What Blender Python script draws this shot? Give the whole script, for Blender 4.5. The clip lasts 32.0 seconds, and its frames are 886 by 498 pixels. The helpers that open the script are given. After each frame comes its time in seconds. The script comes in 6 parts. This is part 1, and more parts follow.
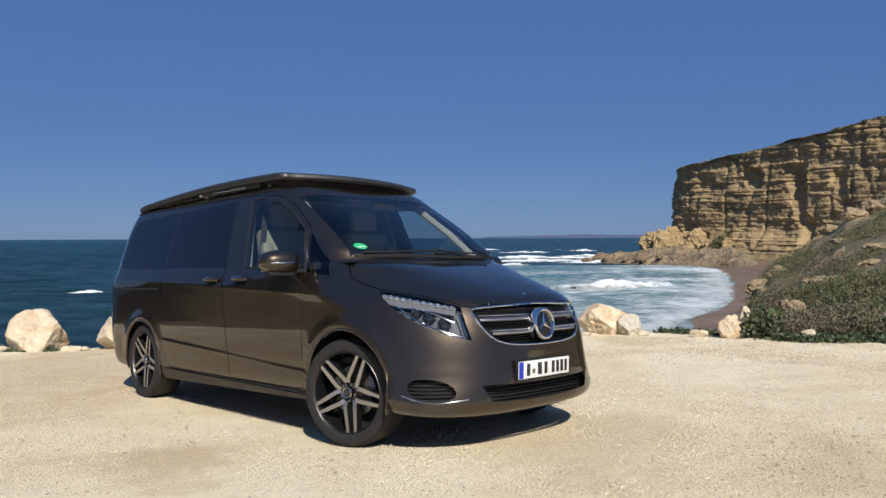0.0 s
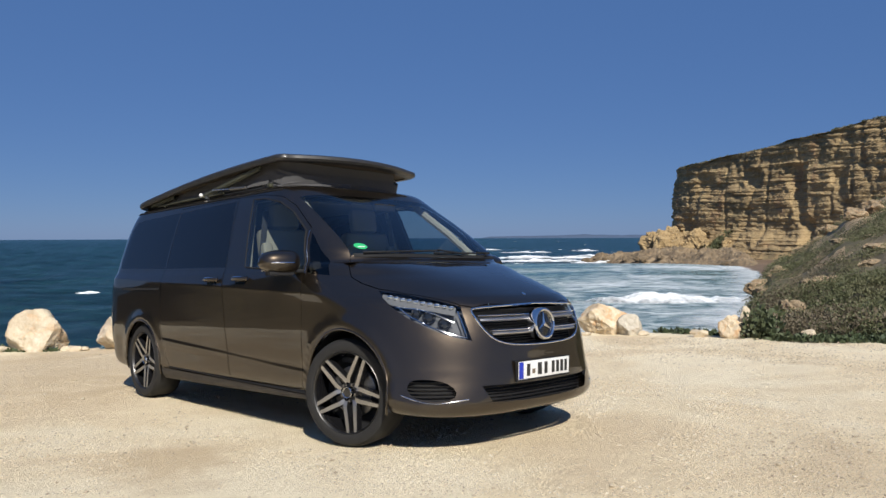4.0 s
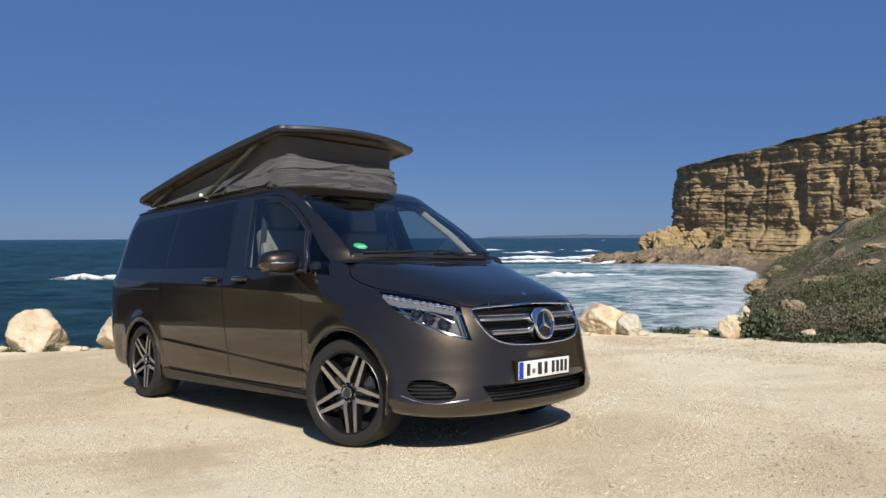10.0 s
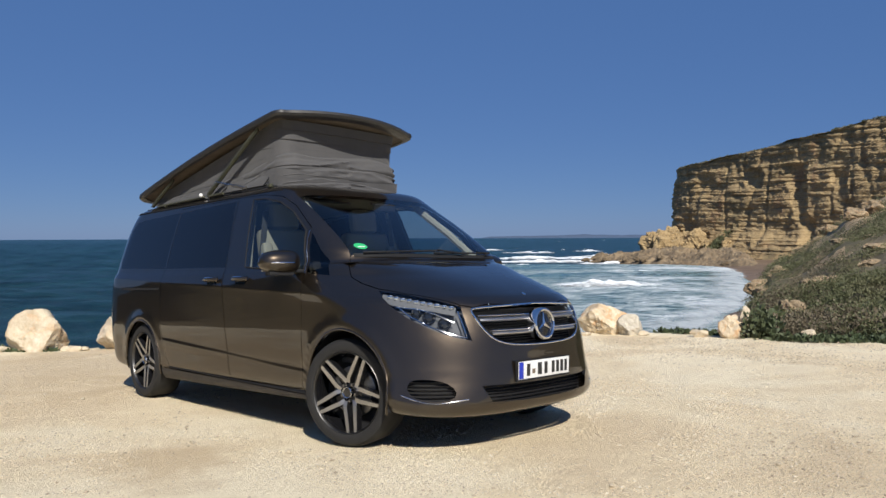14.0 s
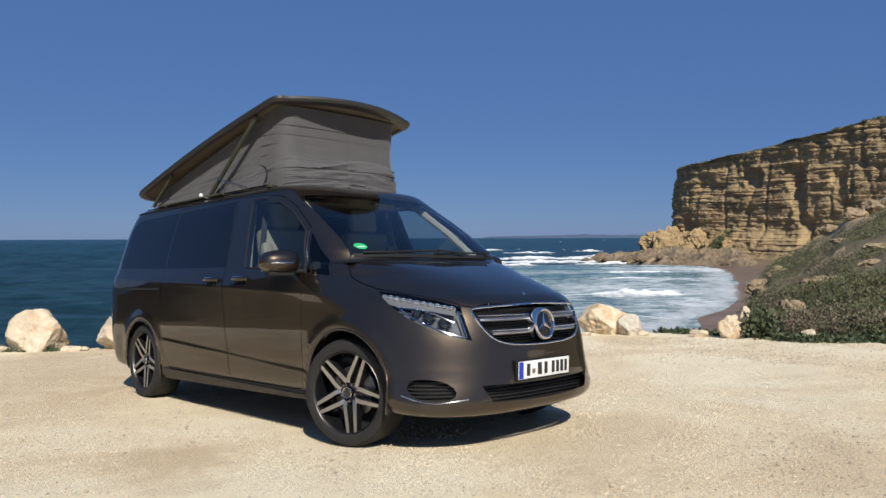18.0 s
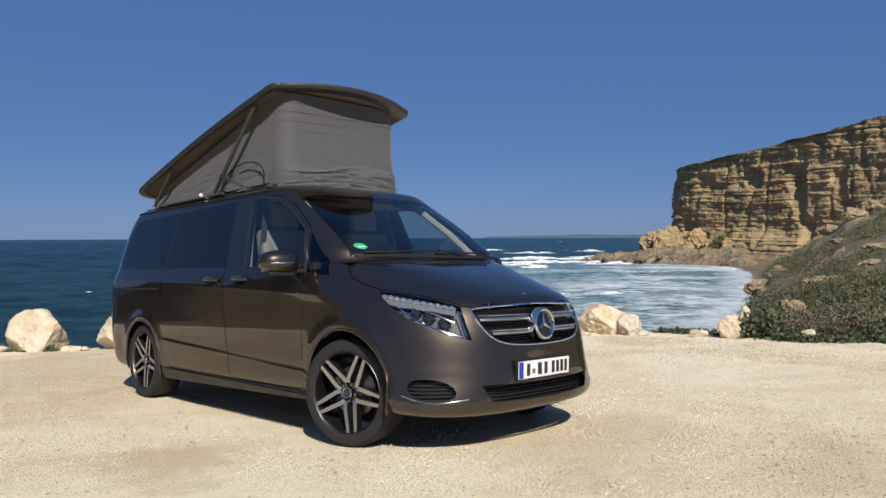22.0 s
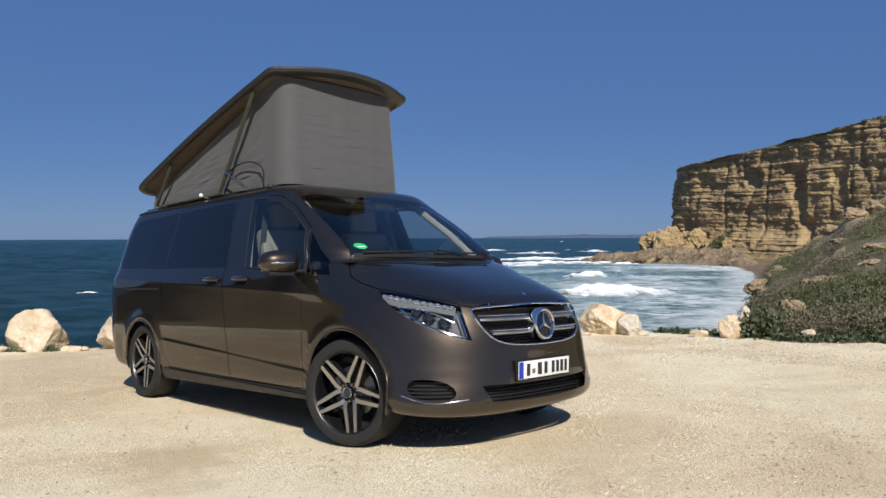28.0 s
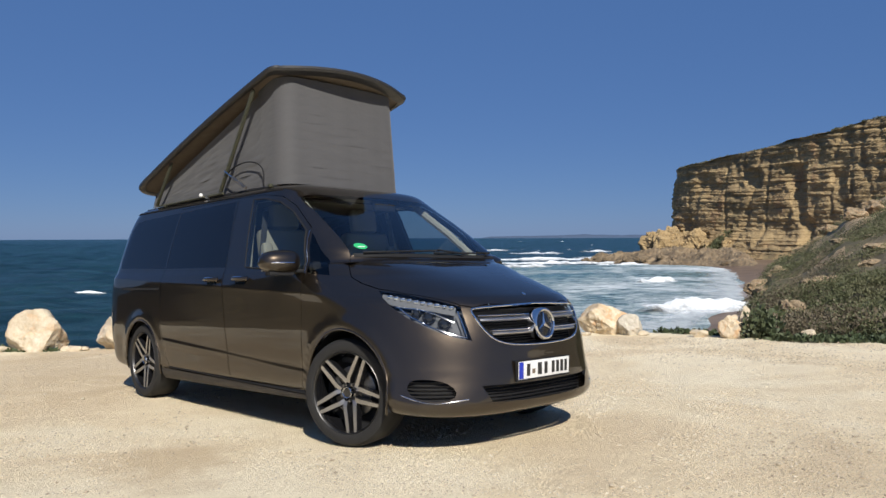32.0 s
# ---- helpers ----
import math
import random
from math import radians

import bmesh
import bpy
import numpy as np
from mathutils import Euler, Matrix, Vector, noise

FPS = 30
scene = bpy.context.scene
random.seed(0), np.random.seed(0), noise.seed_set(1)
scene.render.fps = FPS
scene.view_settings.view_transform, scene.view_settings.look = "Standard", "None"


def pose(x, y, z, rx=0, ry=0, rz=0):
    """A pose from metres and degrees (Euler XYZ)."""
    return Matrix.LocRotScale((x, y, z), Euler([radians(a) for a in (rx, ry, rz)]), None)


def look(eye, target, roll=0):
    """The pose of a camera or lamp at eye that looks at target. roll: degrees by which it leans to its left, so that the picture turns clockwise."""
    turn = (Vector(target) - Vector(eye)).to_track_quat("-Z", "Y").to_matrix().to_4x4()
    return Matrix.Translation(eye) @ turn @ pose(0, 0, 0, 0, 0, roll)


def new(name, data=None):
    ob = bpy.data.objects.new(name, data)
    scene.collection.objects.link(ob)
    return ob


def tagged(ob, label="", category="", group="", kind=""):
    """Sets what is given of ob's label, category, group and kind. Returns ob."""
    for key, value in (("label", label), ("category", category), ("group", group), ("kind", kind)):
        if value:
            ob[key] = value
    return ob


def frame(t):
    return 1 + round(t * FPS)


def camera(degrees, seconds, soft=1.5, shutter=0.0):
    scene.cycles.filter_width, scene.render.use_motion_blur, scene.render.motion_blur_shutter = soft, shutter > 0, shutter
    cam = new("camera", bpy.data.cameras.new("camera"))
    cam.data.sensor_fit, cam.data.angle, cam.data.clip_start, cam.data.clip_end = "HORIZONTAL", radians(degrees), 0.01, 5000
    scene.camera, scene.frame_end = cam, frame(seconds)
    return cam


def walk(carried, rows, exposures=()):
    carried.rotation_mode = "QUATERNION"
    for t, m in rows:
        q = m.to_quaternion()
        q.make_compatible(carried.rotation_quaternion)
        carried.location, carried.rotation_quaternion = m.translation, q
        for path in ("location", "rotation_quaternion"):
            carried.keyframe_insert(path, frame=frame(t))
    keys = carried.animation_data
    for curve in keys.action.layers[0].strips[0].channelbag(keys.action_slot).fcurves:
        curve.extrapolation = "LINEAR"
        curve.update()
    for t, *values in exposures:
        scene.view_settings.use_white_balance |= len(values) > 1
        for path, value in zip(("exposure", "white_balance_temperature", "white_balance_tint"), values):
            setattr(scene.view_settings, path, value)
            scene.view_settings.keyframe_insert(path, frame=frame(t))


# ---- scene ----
EYE = Vector((3.8403, -3.8090, 1.3939))
OUT, ALONG = Vector((-0.7156, 0.6984, 0)), Vector((0.6984, 0.7156, 0))   # out to sea, and along the shore
cam = camera(61.77, 32.0, 1.5)
CAM = Matrix(((0.6985, -0.01032, 0.71554, EYE.x), (0.7156, 0.01427, -0.69836, EYE.y), (-0.003, 0.99984, 0.01735, EYE.z), (0, 0, 0, 1)))
walk(cam, [(0, CAM), (32, CAM)])

# ---- light ----
SUN_TO = Vector((-0.645, 0.385, -0.66)).normalized()
scene.view_settings.exposure = 0.3
world = bpy.data.worlds.new("sky")
scene.world = world
world.use_nodes = True
wt = world.node_tree
sky = wt.nodes.new("ShaderNodeTexSky")
sky.sky_type, sky.sun_disc = "NISHITA", False
sky.sun_elevation = math.asin(-SUN_TO.z)
sky.sun_rotation = math.atan2(-SUN_TO.x, -SUN_TO.y)
sky.altitude, sky.air_density, sky.dust_density, sky.ozone_density = 0, 0.7, 0.2, 4.0
even = wt.nodes.new("ShaderNodeMix")
even.data_type = "RGBA"
even.inputs[0].default_value, even.inputs[7].default_value = 0.74, (0.84, 2.04, 5.2, 1)
wt.links.new(sky.outputs[0], even.inputs[6])
wt.links.new(even.outputs[2], wt.nodes["Background"].inputs[0])
wt.nodes["Background"].inputs[1].default_value = 0.064
sun = new("sun", bpy.data.lights.new("sun", "SUN"))
sun.data.energy, sun.data.angle, sun.data.color = 5.0, radians(0.53), (1.0, 0.95, 0.87)
sun.matrix_world = look((0, 0, 40), Vector((0, 0, 40)) + SUN_TO)


# ---- materials ----
def material(name, build):
    m = bpy.data.materials.new(name)
    m.use_nodes = True
    nt = m.node_tree
    build(nt, nt.nodes["Principled BSDF"])
    return m


def ramp(nt, fac, stops):
    n = nt.nodes.new("ShaderNodeValToRGB")
    e = n.color_ramp.elements
    while len(e) < len(stops):
        e.new(0.5)
    for k, (p, c) in zip(e, stops):
        k.position, k.color = p, (*c, 1) if len(c) == 3 else c
    nt.links.new(fac, n.inputs[0])
    return n.outputs[0]


def noise_tex(nt, scale, detail=6, rough=0.6, stretch=None, dist=0.0, turn=None):
    tc = nt.nodes.new("ShaderNodeTexCoord")
    n = nt.nodes.new("ShaderNodeTexNoise")
    n.inputs["Scale"].default_value, n.inputs["Detail"].default_value = scale, detail
    n.inputs["Roughness"].default_value, n.inputs["Distortion"].default_value = rough, dist
    src = tc.outputs["Object"]
    if stretch:
        mp = nt.nodes.new("ShaderNodeMapping")
        mp.inputs["Scale"].default_value = stretch
        if turn is not None:
            mp.vector_type = "TEXTURE"
            mp.inputs["Rotation"].default_value = (0, 0, turn)
            mp.inputs["Scale"].default_value = [1 / k for k in stretch]
        nt.links.new(src, mp.inputs[0])
        src = mp.outputs[0]
    nt.links.new(src, n.inputs["Vector"])
    return n.outputs["Fac"]


def mix(nt, fac, a, b, mode="MIX"):
    n = nt.nodes.new("ShaderNodeMix")
    n.data_type, n.blend_type = "RGBA", mode
    for sock, v in ((n.inputs[0], fac), (n.inputs[6], a), (n.inputs[7], b)):
        if isinstance(v, (int, float)):
            sock.default_value = v
        elif isinstance(v, tuple):
            sock.default_value = (*v, 1)
        else:
            nt.links.new(v, sock)
    return n.outputs[2]


def math_node(nt, op, a, b=0.0):
    n = nt.nodes.new("ShaderNodeMath")
    n.operation = op
    for sock, v in zip(n.inputs, (a, b)):
        if isinstance(v, (int, float)):
            sock.default_value = v
        else:
            nt.links.new(v, sock)
    return n.outputs[0]


def bump(nt, p, height, strength, distance):
    n = nt.nodes.new("ShaderNodeBump")
    n.inputs["Strength"].default_value, n.inputs["Distance"].default_value = strength, distance
    nt.links.new(height, n.inputs["Height"])
    nt.links.new(n.outputs[0], p.inputs["Normal"])


def plain(name, color, rough=0.5, metal=0.0, coat=0.0, grain=0.12, scale=60.0):
    def build(nt, p):
        f = noise_tex(nt, scale, 4)
        lo, hi = [tuple(c * k for c in color) for k in (1 - grain, 1 + grain)]
        nt.links.new(ramp(nt, f, [(0.3, lo), (0.7, hi)]), p.inputs["Base Color"])
        nt.links.new(ramp(nt, noise_tex(nt, scale * 0.2, 3), [(0.3, (rough * 0.85,) * 3), (0.7, (min(1, rough * 1.15),) * 3)]), p.inputs["Roughness"])
        p.inputs["Metallic"].default_value, p.inputs["Coat Weight"].default_value = metal, coat
        p.inputs["Coat Roughness"].default_value = 0.04
    return material(name, build)


def paint_build(nt, p):
    flake = noise_tex(nt, 900, 2)
    nt.links.new(ramp(nt, flake, [(0.3, (0.047, 0.0365, 0.0265)), (0.7, (0.070, 0.0555, 0.0405))]), p.inputs["Base Color"])
    dust = noise_tex(nt, 5, 6)
    nt.links.new(ramp(nt, dust, [(0.35, (0.36,) * 3), (0.75, (0.42,) * 3)]), p.inputs["Roughness"])
    p.inputs["Metallic"].default_value, p.inputs["Coat Weight"].default_value, p.inputs["Coat Roughness"].default_value = 0.94, 1.0, 0.008
    p.inputs["Coat IOR"].default_value = 1.56
    p.inputs["Specular Tint"].default_value = (0.5, 0.48, 0.46, 1)


def thin_glass(name, tint, gloss=0.05, rough=0.0):
    """A pane that reflects the same from both sides."""
    def build(nt, p):
        out = nt.nodes["Material Output"]
        tr, gl, lw, mx = (nt.nodes.new("ShaderNode" + k) for k in ("BsdfTransparent", "BsdfGlossy", "LayerWeight", "MixShader"))
        tr.inputs[0].default_value, gl.inputs["Roughness"].default_value, lw.inputs[0].default_value = (*tint, 1), rough, 0.5
        slant = math_node(nt, "POWER", lw.outputs["Facing"], 4.0)
        fac = math_node(nt, "ADD", math_node(nt, "MULTIPLY", slant, 1 - gloss), gloss)
        nt.links.new(fac, mx.inputs[0]), nt.links.new(tr.outputs[0], mx.inputs[1]), nt.links.new(gl.outputs[0], mx.inputs[2])
        nt.links.new(mx.outputs[0], out.inputs[0])
        nt.nodes.remove(p)
    return material(name, build)


PAINT = material("brown_metallic_paint", paint_build)
BLACK = plain("black_plastic", (0.012, 0.012, 0.013), 0.75)
BLACK.node_tree.nodes["Principled BSDF"].inputs["Specular IOR Level"].default_value = 0.25
GLOSSBLACK = plain("gloss_black", (0.008, 0.008, 0.009), 0.12, 0, 0.6)
SHELL = plain("roof_shell_paint", (0.018, 0.017, 0.016), 0.5, 0.0, 0.15)
LINING = plain("roof_lining", (0.15, 0.118, 0.086), 0.8)
RUBBER = plain("tyre_rubber", (0.011, 0.0105, 0.010), 0.8, scale=20)
CHROME = plain("chrome", (0.75, 0.75, 0.76), 0.1, 1.0, grain=0.03)
ALLOY = plain("machined_alloy", (0.50, 0.49, 0.48), 0.36, 1.0, grain=0.06)
STEEL = plain("olive_steel", (0.055, 0.055, 0.034), 0.5, 0.2)
RIMLIP = plain("rim_lip_alloy", (0.11, 0.108, 0.105), 0.4, 1.0)
BRAKE = plain("brake_steel", (0.25, 0.24, 0.23), 0.45, 1.0)
PRIVACY = plain("privacy_glass", (0.003, 0.0035, 0.005), 0.02, 0.0, 0.0, grain=0.02)
PRIVACY.node_tree.nodes["Principled BSDF"].inputs["Specular IOR Level"].default_value = 0.34
GLASS = thin_glass("clear_glass", (0.52, 0.60, 0.60), 0.06)
SCREENGLASS = thin_glass("windscreen_glass", (0.64, 0.73, 0.75), 0.07)
SMOKED = thin_glass("smoked_glass", (0.05, 0.056, 0.06), 0.05)
LENS = thin_glass("lamp_lens", (0.9, 0.92, 0.93))
BEIGE = plain("beige_leather", (0.27, 0.25, 0.205), 0.55, scale=120)
TRIM = plain("pale_trim", (0.27, 0.255, 0.21), 0.7)
DARKTRIM = plain("dark_trim", (0.03, 0.03, 0.032), 0.7)
WHITE = plain("plate_white", (0.64, 0.64, 0.63), 0.5)
BLUE = plain("plate_blue", (0.01, 0.03, 0.35), 0.4)
INK = plain("plate_ink", (0.015, 0.015, 0.015), 0.5)
GREEN = plain("sticker_green", (0.02, 0.35, 0.12), 0.5)
SILVER = plain("lamp_reflector", (0.62, 0.66, 0.72), 0.16, 1.0, grain=0.02)


def fabric_build(nt, p):
    f = noise_tex(nt, 700, 3)
    g = noise_tex(nt, 6, 5)
    c = ramp(nt, f, [(0.3, (0.053, 0.052, 0.053)), (0.7, (0.067, 0.066, 0.068))])
    nt.links.new(mix(nt, 0.35, c, ramp(nt, g, [(0.3, (0.050, 0.049, 0.050)), (0.7, (0.072, 0.071, 0.072))])), p.inputs["Base Color"])
    p.inputs["Roughness"].default_value, p.inputs["Sheen Weight"].default_value = 0.85, 0.1
    bump(nt, p, noise_tex(nt, 7, 6, 0.5, (0.9, 0.9, 1.6), 1.0), 0.35, 0.010)


FABRIC = material("grey_tent_canvas", fabric_build)


# ---- mesh helpers ----
def part(name, bm, mat, parent=None, label="", smooth=True):
    me = bpy.data.meshes.new(name)
    bmesh.ops.recalc_face_normals(bm, faces=bm.faces)
    if smooth:
        for f in bm.faces:
            f.smooth = True
        for e in bm.edges:
            if len(e.link_faces) == 2 and e.calc_face_angle(0) > 0.6:
                e.smooth = False
    bm.to_mesh(me)
    bm.free()
    for m in mat if isinstance(mat, (list, tuple)) else (mat,):
        me.materials.append(m)
    ob = new(name, me)
    if parent is not None:
        ob.parent = parent
    if label:
        tagged(ob, label)
    return ob


def empty(name, m=None):
    ob = new(name)
    ob.empty_display_size = 0.2
    if m is not None:
        ob.matrix_world = m
    return ob


def box_bm(size, at=(0, 0, 0), bevel=0.0, turn=None, bm=None, seg=2):
    own = bmesh.new()
    m = Matrix.Translation(at) @ (turn or Matrix()) @ Matrix.Diagonal((*size, 1))
    bmesh.ops.create_cube(own, size=1, matrix=m)
    if bevel:
        bmesh.ops.bevel(own, geom=own.edges[:], offset=bevel, segments=seg, affect="EDGES", profile=0.6)
    return merge(bm, own)


def merge(bm, own):
    if bm is None:
        return own
    me = bpy.data.meshes.new("tmp")
    own.to_mesh(me)
    own.free()
    bm.from_mesh(me)
    bpy.data.meshes.remove(me)
    return bm


def tube_bm(points, radius, sides=8, bm=None, closed=False, flat=1.0):
    bm = bm or bmesh.new()
    pts = [Vector(p) for p in points]
    rings = []
    n = len(pts)
    for i, p in enumerate(pts):
        a, b = (pts[i - 1], pts[(i + 1) % n]) if closed else (pts[max(i - 1, 0)], pts[min(i + 1, n - 1)])
        d = (b - a).normalized()
        s = d.cross(Vector((0, 0, 1)))
        s = s.normalized() if s.length > 1e-4 else Vector((1, 0, 0))
        u = s.cross(d)
        r = radius[i] if isinstance(radius, (list, tuple)) else radius
        rings.append([bm.verts.new(p + r * (math.cos(k * 2 * math.pi / sides) * s + flat * math.sin(k * 2 * math.pi / sides) * u)) for k in range(sides)])
    for i in range(n if closed else n - 1):
        A, B = rings[i], rings[(i + 1) % n]
        for k in range(sides):
            bm.faces.new((A[k], A[(k + 1) % sides], B[(k + 1) % sides], B[k]))
    if not closed:
        bm.faces.new(rings[0]), bm.faces.new(rings[-1])
    return bm


def grid_bm(fn, nu, nv, bm=None, wrap=False):
    bm = bm or bmesh.new()
    vs = [[bm.verts.new(fn(i / nu, j / nv)) for j in range(nv + 1)] for i in range(nu if wrap else nu + 1)]
    for i in range(nu):
        for j in range(nv):
            a, b = vs[i], vs[(i + 1) % len(vs)]
            bm.faces.new((a[j], b[j], b[j + 1], a[j + 1]))
    return bm


def revolve_bm(profile, n, bm=None, axis="y"):
    """profile: (radius, along) pairs turned about the y axis."""
    bm = bm or bmesh.new()
    rings = []
    for r, h in profile:
        rings.append([bm.verts.new((r * math.cos(k * 2 * math.pi / n), h, r * math.sin(k * 2 * math.pi / n))) for k in range(n)])
    for A, B in zip(rings, rings[1:]):
        for k in range(n):
            bm.faces.new((A[k], A[(k + 1) % n], B[(k + 1) % n], B[k]))
    return bm


def curve(keys):
    """A smooth monotone curve through (at, value) pairs."""
    xs, ys = np.array(keys, float).T
    h = np.diff(xs)
    s = np.diff(ys) / h
    m = np.zeros(len(xs))
    m[0], m[-1] = s[0], s[-1]
    for i in range(1, len(xs) - 1):
        if s[i - 1] * s[i] > 0:
            w1, w2 = 2 * h[i] + h[i - 1], h[i] + 2 * h[i - 1]
            m[i] = (w1 + w2) / (w1 / s[i - 1] + w2 / s[i])

    def f(x):
        x = min(max(x, xs[0]), xs[-1])
        i = min(int(np.searchsorted(xs, x, side="right")) - 1, len(h) - 1)
        t = (x - xs[i]) / h[i]
        return float((1 + 2 * t) * (1 - t) ** 2 * ys[i] + t * (1 - t) ** 2 * h[i] * m[i] + t * t * (3 - 2 * t) * ys[i + 1] + t * t * (t - 1) * h[i] * m[i + 1])
    return f


# ---- the van: x forward from the front axle, y to its left, z up from the ground ----
LEAN = Matrix(((0.99865, 0.00105, -0.05185, 0), (0.00075, 0.9994, 0.03476, 0), (0.05185, -0.03475, 0.99805, 0), (0, 0, 0, 1)))
NOSE = curve([(0.17, 0.80), (0.21, 0.875), (0.30, 0.903), (0.45, 0.899), (0.55, 0.89), (0.68, 0.88), (0.80, 0.855), (0.90, 0.81), (0.955, 0.755), (1.0, 0.66), (1.05, 0.53), (1.10, 0.38), (1.15, 0.21), (1.19, 0.06), (1.215, -0.04), (1.3, -0.14), (1.5, -0.42), (1.7, -0.725), (1.76, -0.815), (1.80, -0.88), (1.83, -0.955), (1.85, -1.06), (1.87, -1.18), (1.88, -1.32)])
TAIL = curve([(0.17, -4.02), (0.3, -4.18), (0.6, -4.235), (1.0, -4.23), (1.2, -4.20), (1.5, -4.17), (1.75, -4.10), (1.82, -4.05), (1.85, -3.9), (1.862, -3.3), (1.88, -2.6)])
HALF = curve([(0.17, 0.80), (0.21, 0.885), (0.26, 0.925), (0.35, 0.942), (0.47, 0.945), (0.53, 0.953), (0.75, 0.964), (0.95, 0.964), (1.05, 0.959), (1.13, 0.945), (1.2, 0.918), (1.3, 0.893), (1.5, 0.838), (1.7, 0.777), (1.76, 0.753), (1.80, 0.735), (1.83, 0.705), (1.85, 0.65), (1.87, 0.54), (1.88, 0.42)])
REACH = curve([(0.17, 0.45), (0.5, 0.68), (0.9, 0.92), (1.0, 1.0), (1.1, 0.95), (1.2, 0.75), (1.3, 0.62), (1.5, 0.5), (1.75, 0.42), (1.85, 0.3), (1.88, 0.25)])
POW_P = curve([(0.17, 3.0), (0.9, 3.0), (1.0, 2.8), (1.1, 3.0), (1.2, 4.5), (1.3, 6.0), (1.85, 5.0)])
POW_Q = curve([(0.17, 1.8), (0.9, 1.6), (1.1, 1.7), (1.2, 2.0), (1.85, 2.0)])


def skin_front(y, z):
    """The x of the front at y and z."""
    n, r = NOSE(z), REACH(z)
    k = min(abs(y) / HALF(z), 1.0)
    return n - r + r * (1 - k ** POW_P(z)) ** (1 / POW_Q(z))


def skin_side(x, z):
    """The half width at x and z."""
    n, r, w = NOSE(z), REACH(z), HALF(z)
    if x > n - r:
        k = min((x - n + r) / r, 1.0)
        return w * (1 - k ** POW_Q(z)) ** (1 / POW_P(z))
    t = TAIL(z)
    if x < t + 0.4:
        k = min((t + 0.4 - x) / 0.4, 1.0)
        return w * (1 - k ** 2.6) ** (1 / 4.5)
    return w


def plan_ring(z):
    """Points of the right half's outline at height z, from the nose round to the tail."""
    n, r, w, t = NOSE(z), REACH(z), HALF(z), TAIL(z)
    p, q = POW_P(z), POW_Q(z)
    pts = []
    N = 44
    for i in range(N):
        a = i / N * math.pi / 2
        pts.append((n - r + r * math.cos(a) ** (2 / q), -w * math.sin(a) ** (2 / p), z))
    x0, x1 = n - r, t + 0.4
    M = 70
    for i in range(M):
        pts.append((x0 + (x1 - x0) * i / M, -w, z))
    for i in range(17):
        a = i / 16 * math.pi / 2
        pts.append((t + 0.4 - 0.4 * math.sin(a) ** (2 / 2.6), -w * max(math.cos(a), 0) ** (2 / 4.5), z))
    return pts


def levels():
    zs, z = [0.17], 0.17
    while z < 1.8799:
        step = 0.010 if 0.40 < z < 0.62 or 0.94 < z < 1.16 else 0.022
        while step > 0.0012 and abs(NOSE(z + step) - NOSE(z)) + 0.6 * abs(HALF(z + step) - HALF(z)) > 0.035:
            step *= 0.8
        z = min(z + step, 1.88)
        zs.append(z)
    return zs


BOTTOM = curve([(-4.3, 0.22), (-2.76, 0.228), (-0.45, 0.266), (0.35, 0.235), (0.7, 0.222), (0.95, 0.222)])


def shell_bm():
    bm = bmesh.new()
    def creased(p):
        x, y, z = p
        if z < 0.45:
            z = 0.45 - (0.45 - z) * (0.45 - BOTTOM(x)) / 0.28
        fade = min(1, max(0, (x + 2.80) / 0.15)) * min(1, max(0, (-0.38 - x) / 0.15))
        at = 0.462 - (x + 0.49) * 0.0525
        dip = 0.0018 * math.exp(-((z - at + 0.02) / 0.022) ** 2)
        side = min(1, max(0, (-y - 0.80) / 0.12))
        low = min(1, max(0, (at - z) / 0.03 + 0.5))
        y += fade * (dip - 0.008 * low * low * (3 - 2 * low))
        line = 1.043 - (x + 1.54) * 0.042
        y -= side * 0.009 * math.exp(-abs(z - line) / 0.05) * min(1, max(0, (0.25 - x) / 0.5))
        for wx, r in ((0.005, 0.44), (-3.19, 0.415)):
            d = math.hypot(x - wx, z - 0.353)
            y -= side * 0.013 * math.exp(-((d - r) / 0.045) ** 2) * min(1, max(0, (z - 0.27) / 0.08))
        return (x, y, z)
    rows = [[bm.verts.new(creased(p)) for p in plan_ring(z)] for z in levels()]
    for A, B in zip(rows, rows[1:]):
        for i in range(len(A) - 1):
            bm.faces.new((A[i], A[i + 1], B[i + 1], B[i]))
    return bm


def inside(poly, a, b):
    s = 0
    for (x0, y0), (x1, y1) in zip(poly, poly[1:] + poly[:1]):
        c = (x1 - x0) * (b - y0) - (y1 - y0) * (a - x0)
        if abs(c) < 1e-9:
            continue
        if s and (c > 0) != (s > 0):
            return False
        s = 1 if c > 0 else -1
    return True


def shrunk(poly, d):
    """A convex outline drawn in by d."""
    n = len(poly)
    cx, cy = sum(p[0] for p in poly) / n, sum(p[1] for p in poly) / n
    lines = []
    for (x0, y0), (x1, y1) in zip(poly, poly[1:] + poly[:1]):
        nx, ny = y1 - y0, x0 - x1
        l = math.hypot(nx, ny)
        nx, ny = nx / l, ny / l
        if nx * (cx - x0) + ny * (cy - y0) < 0:
            nx, ny = -nx, -ny
        lines.append((nx, ny, nx * x0 + ny * y0 + d))
    out = []
    for (a, b, c), (e, f, g) in zip(lines[-1:] + lines[:-1], lines):
        det = a * f - b * e
        out.append(((c * f - b * g) / det, (a * g - c * e) / det))
    return out


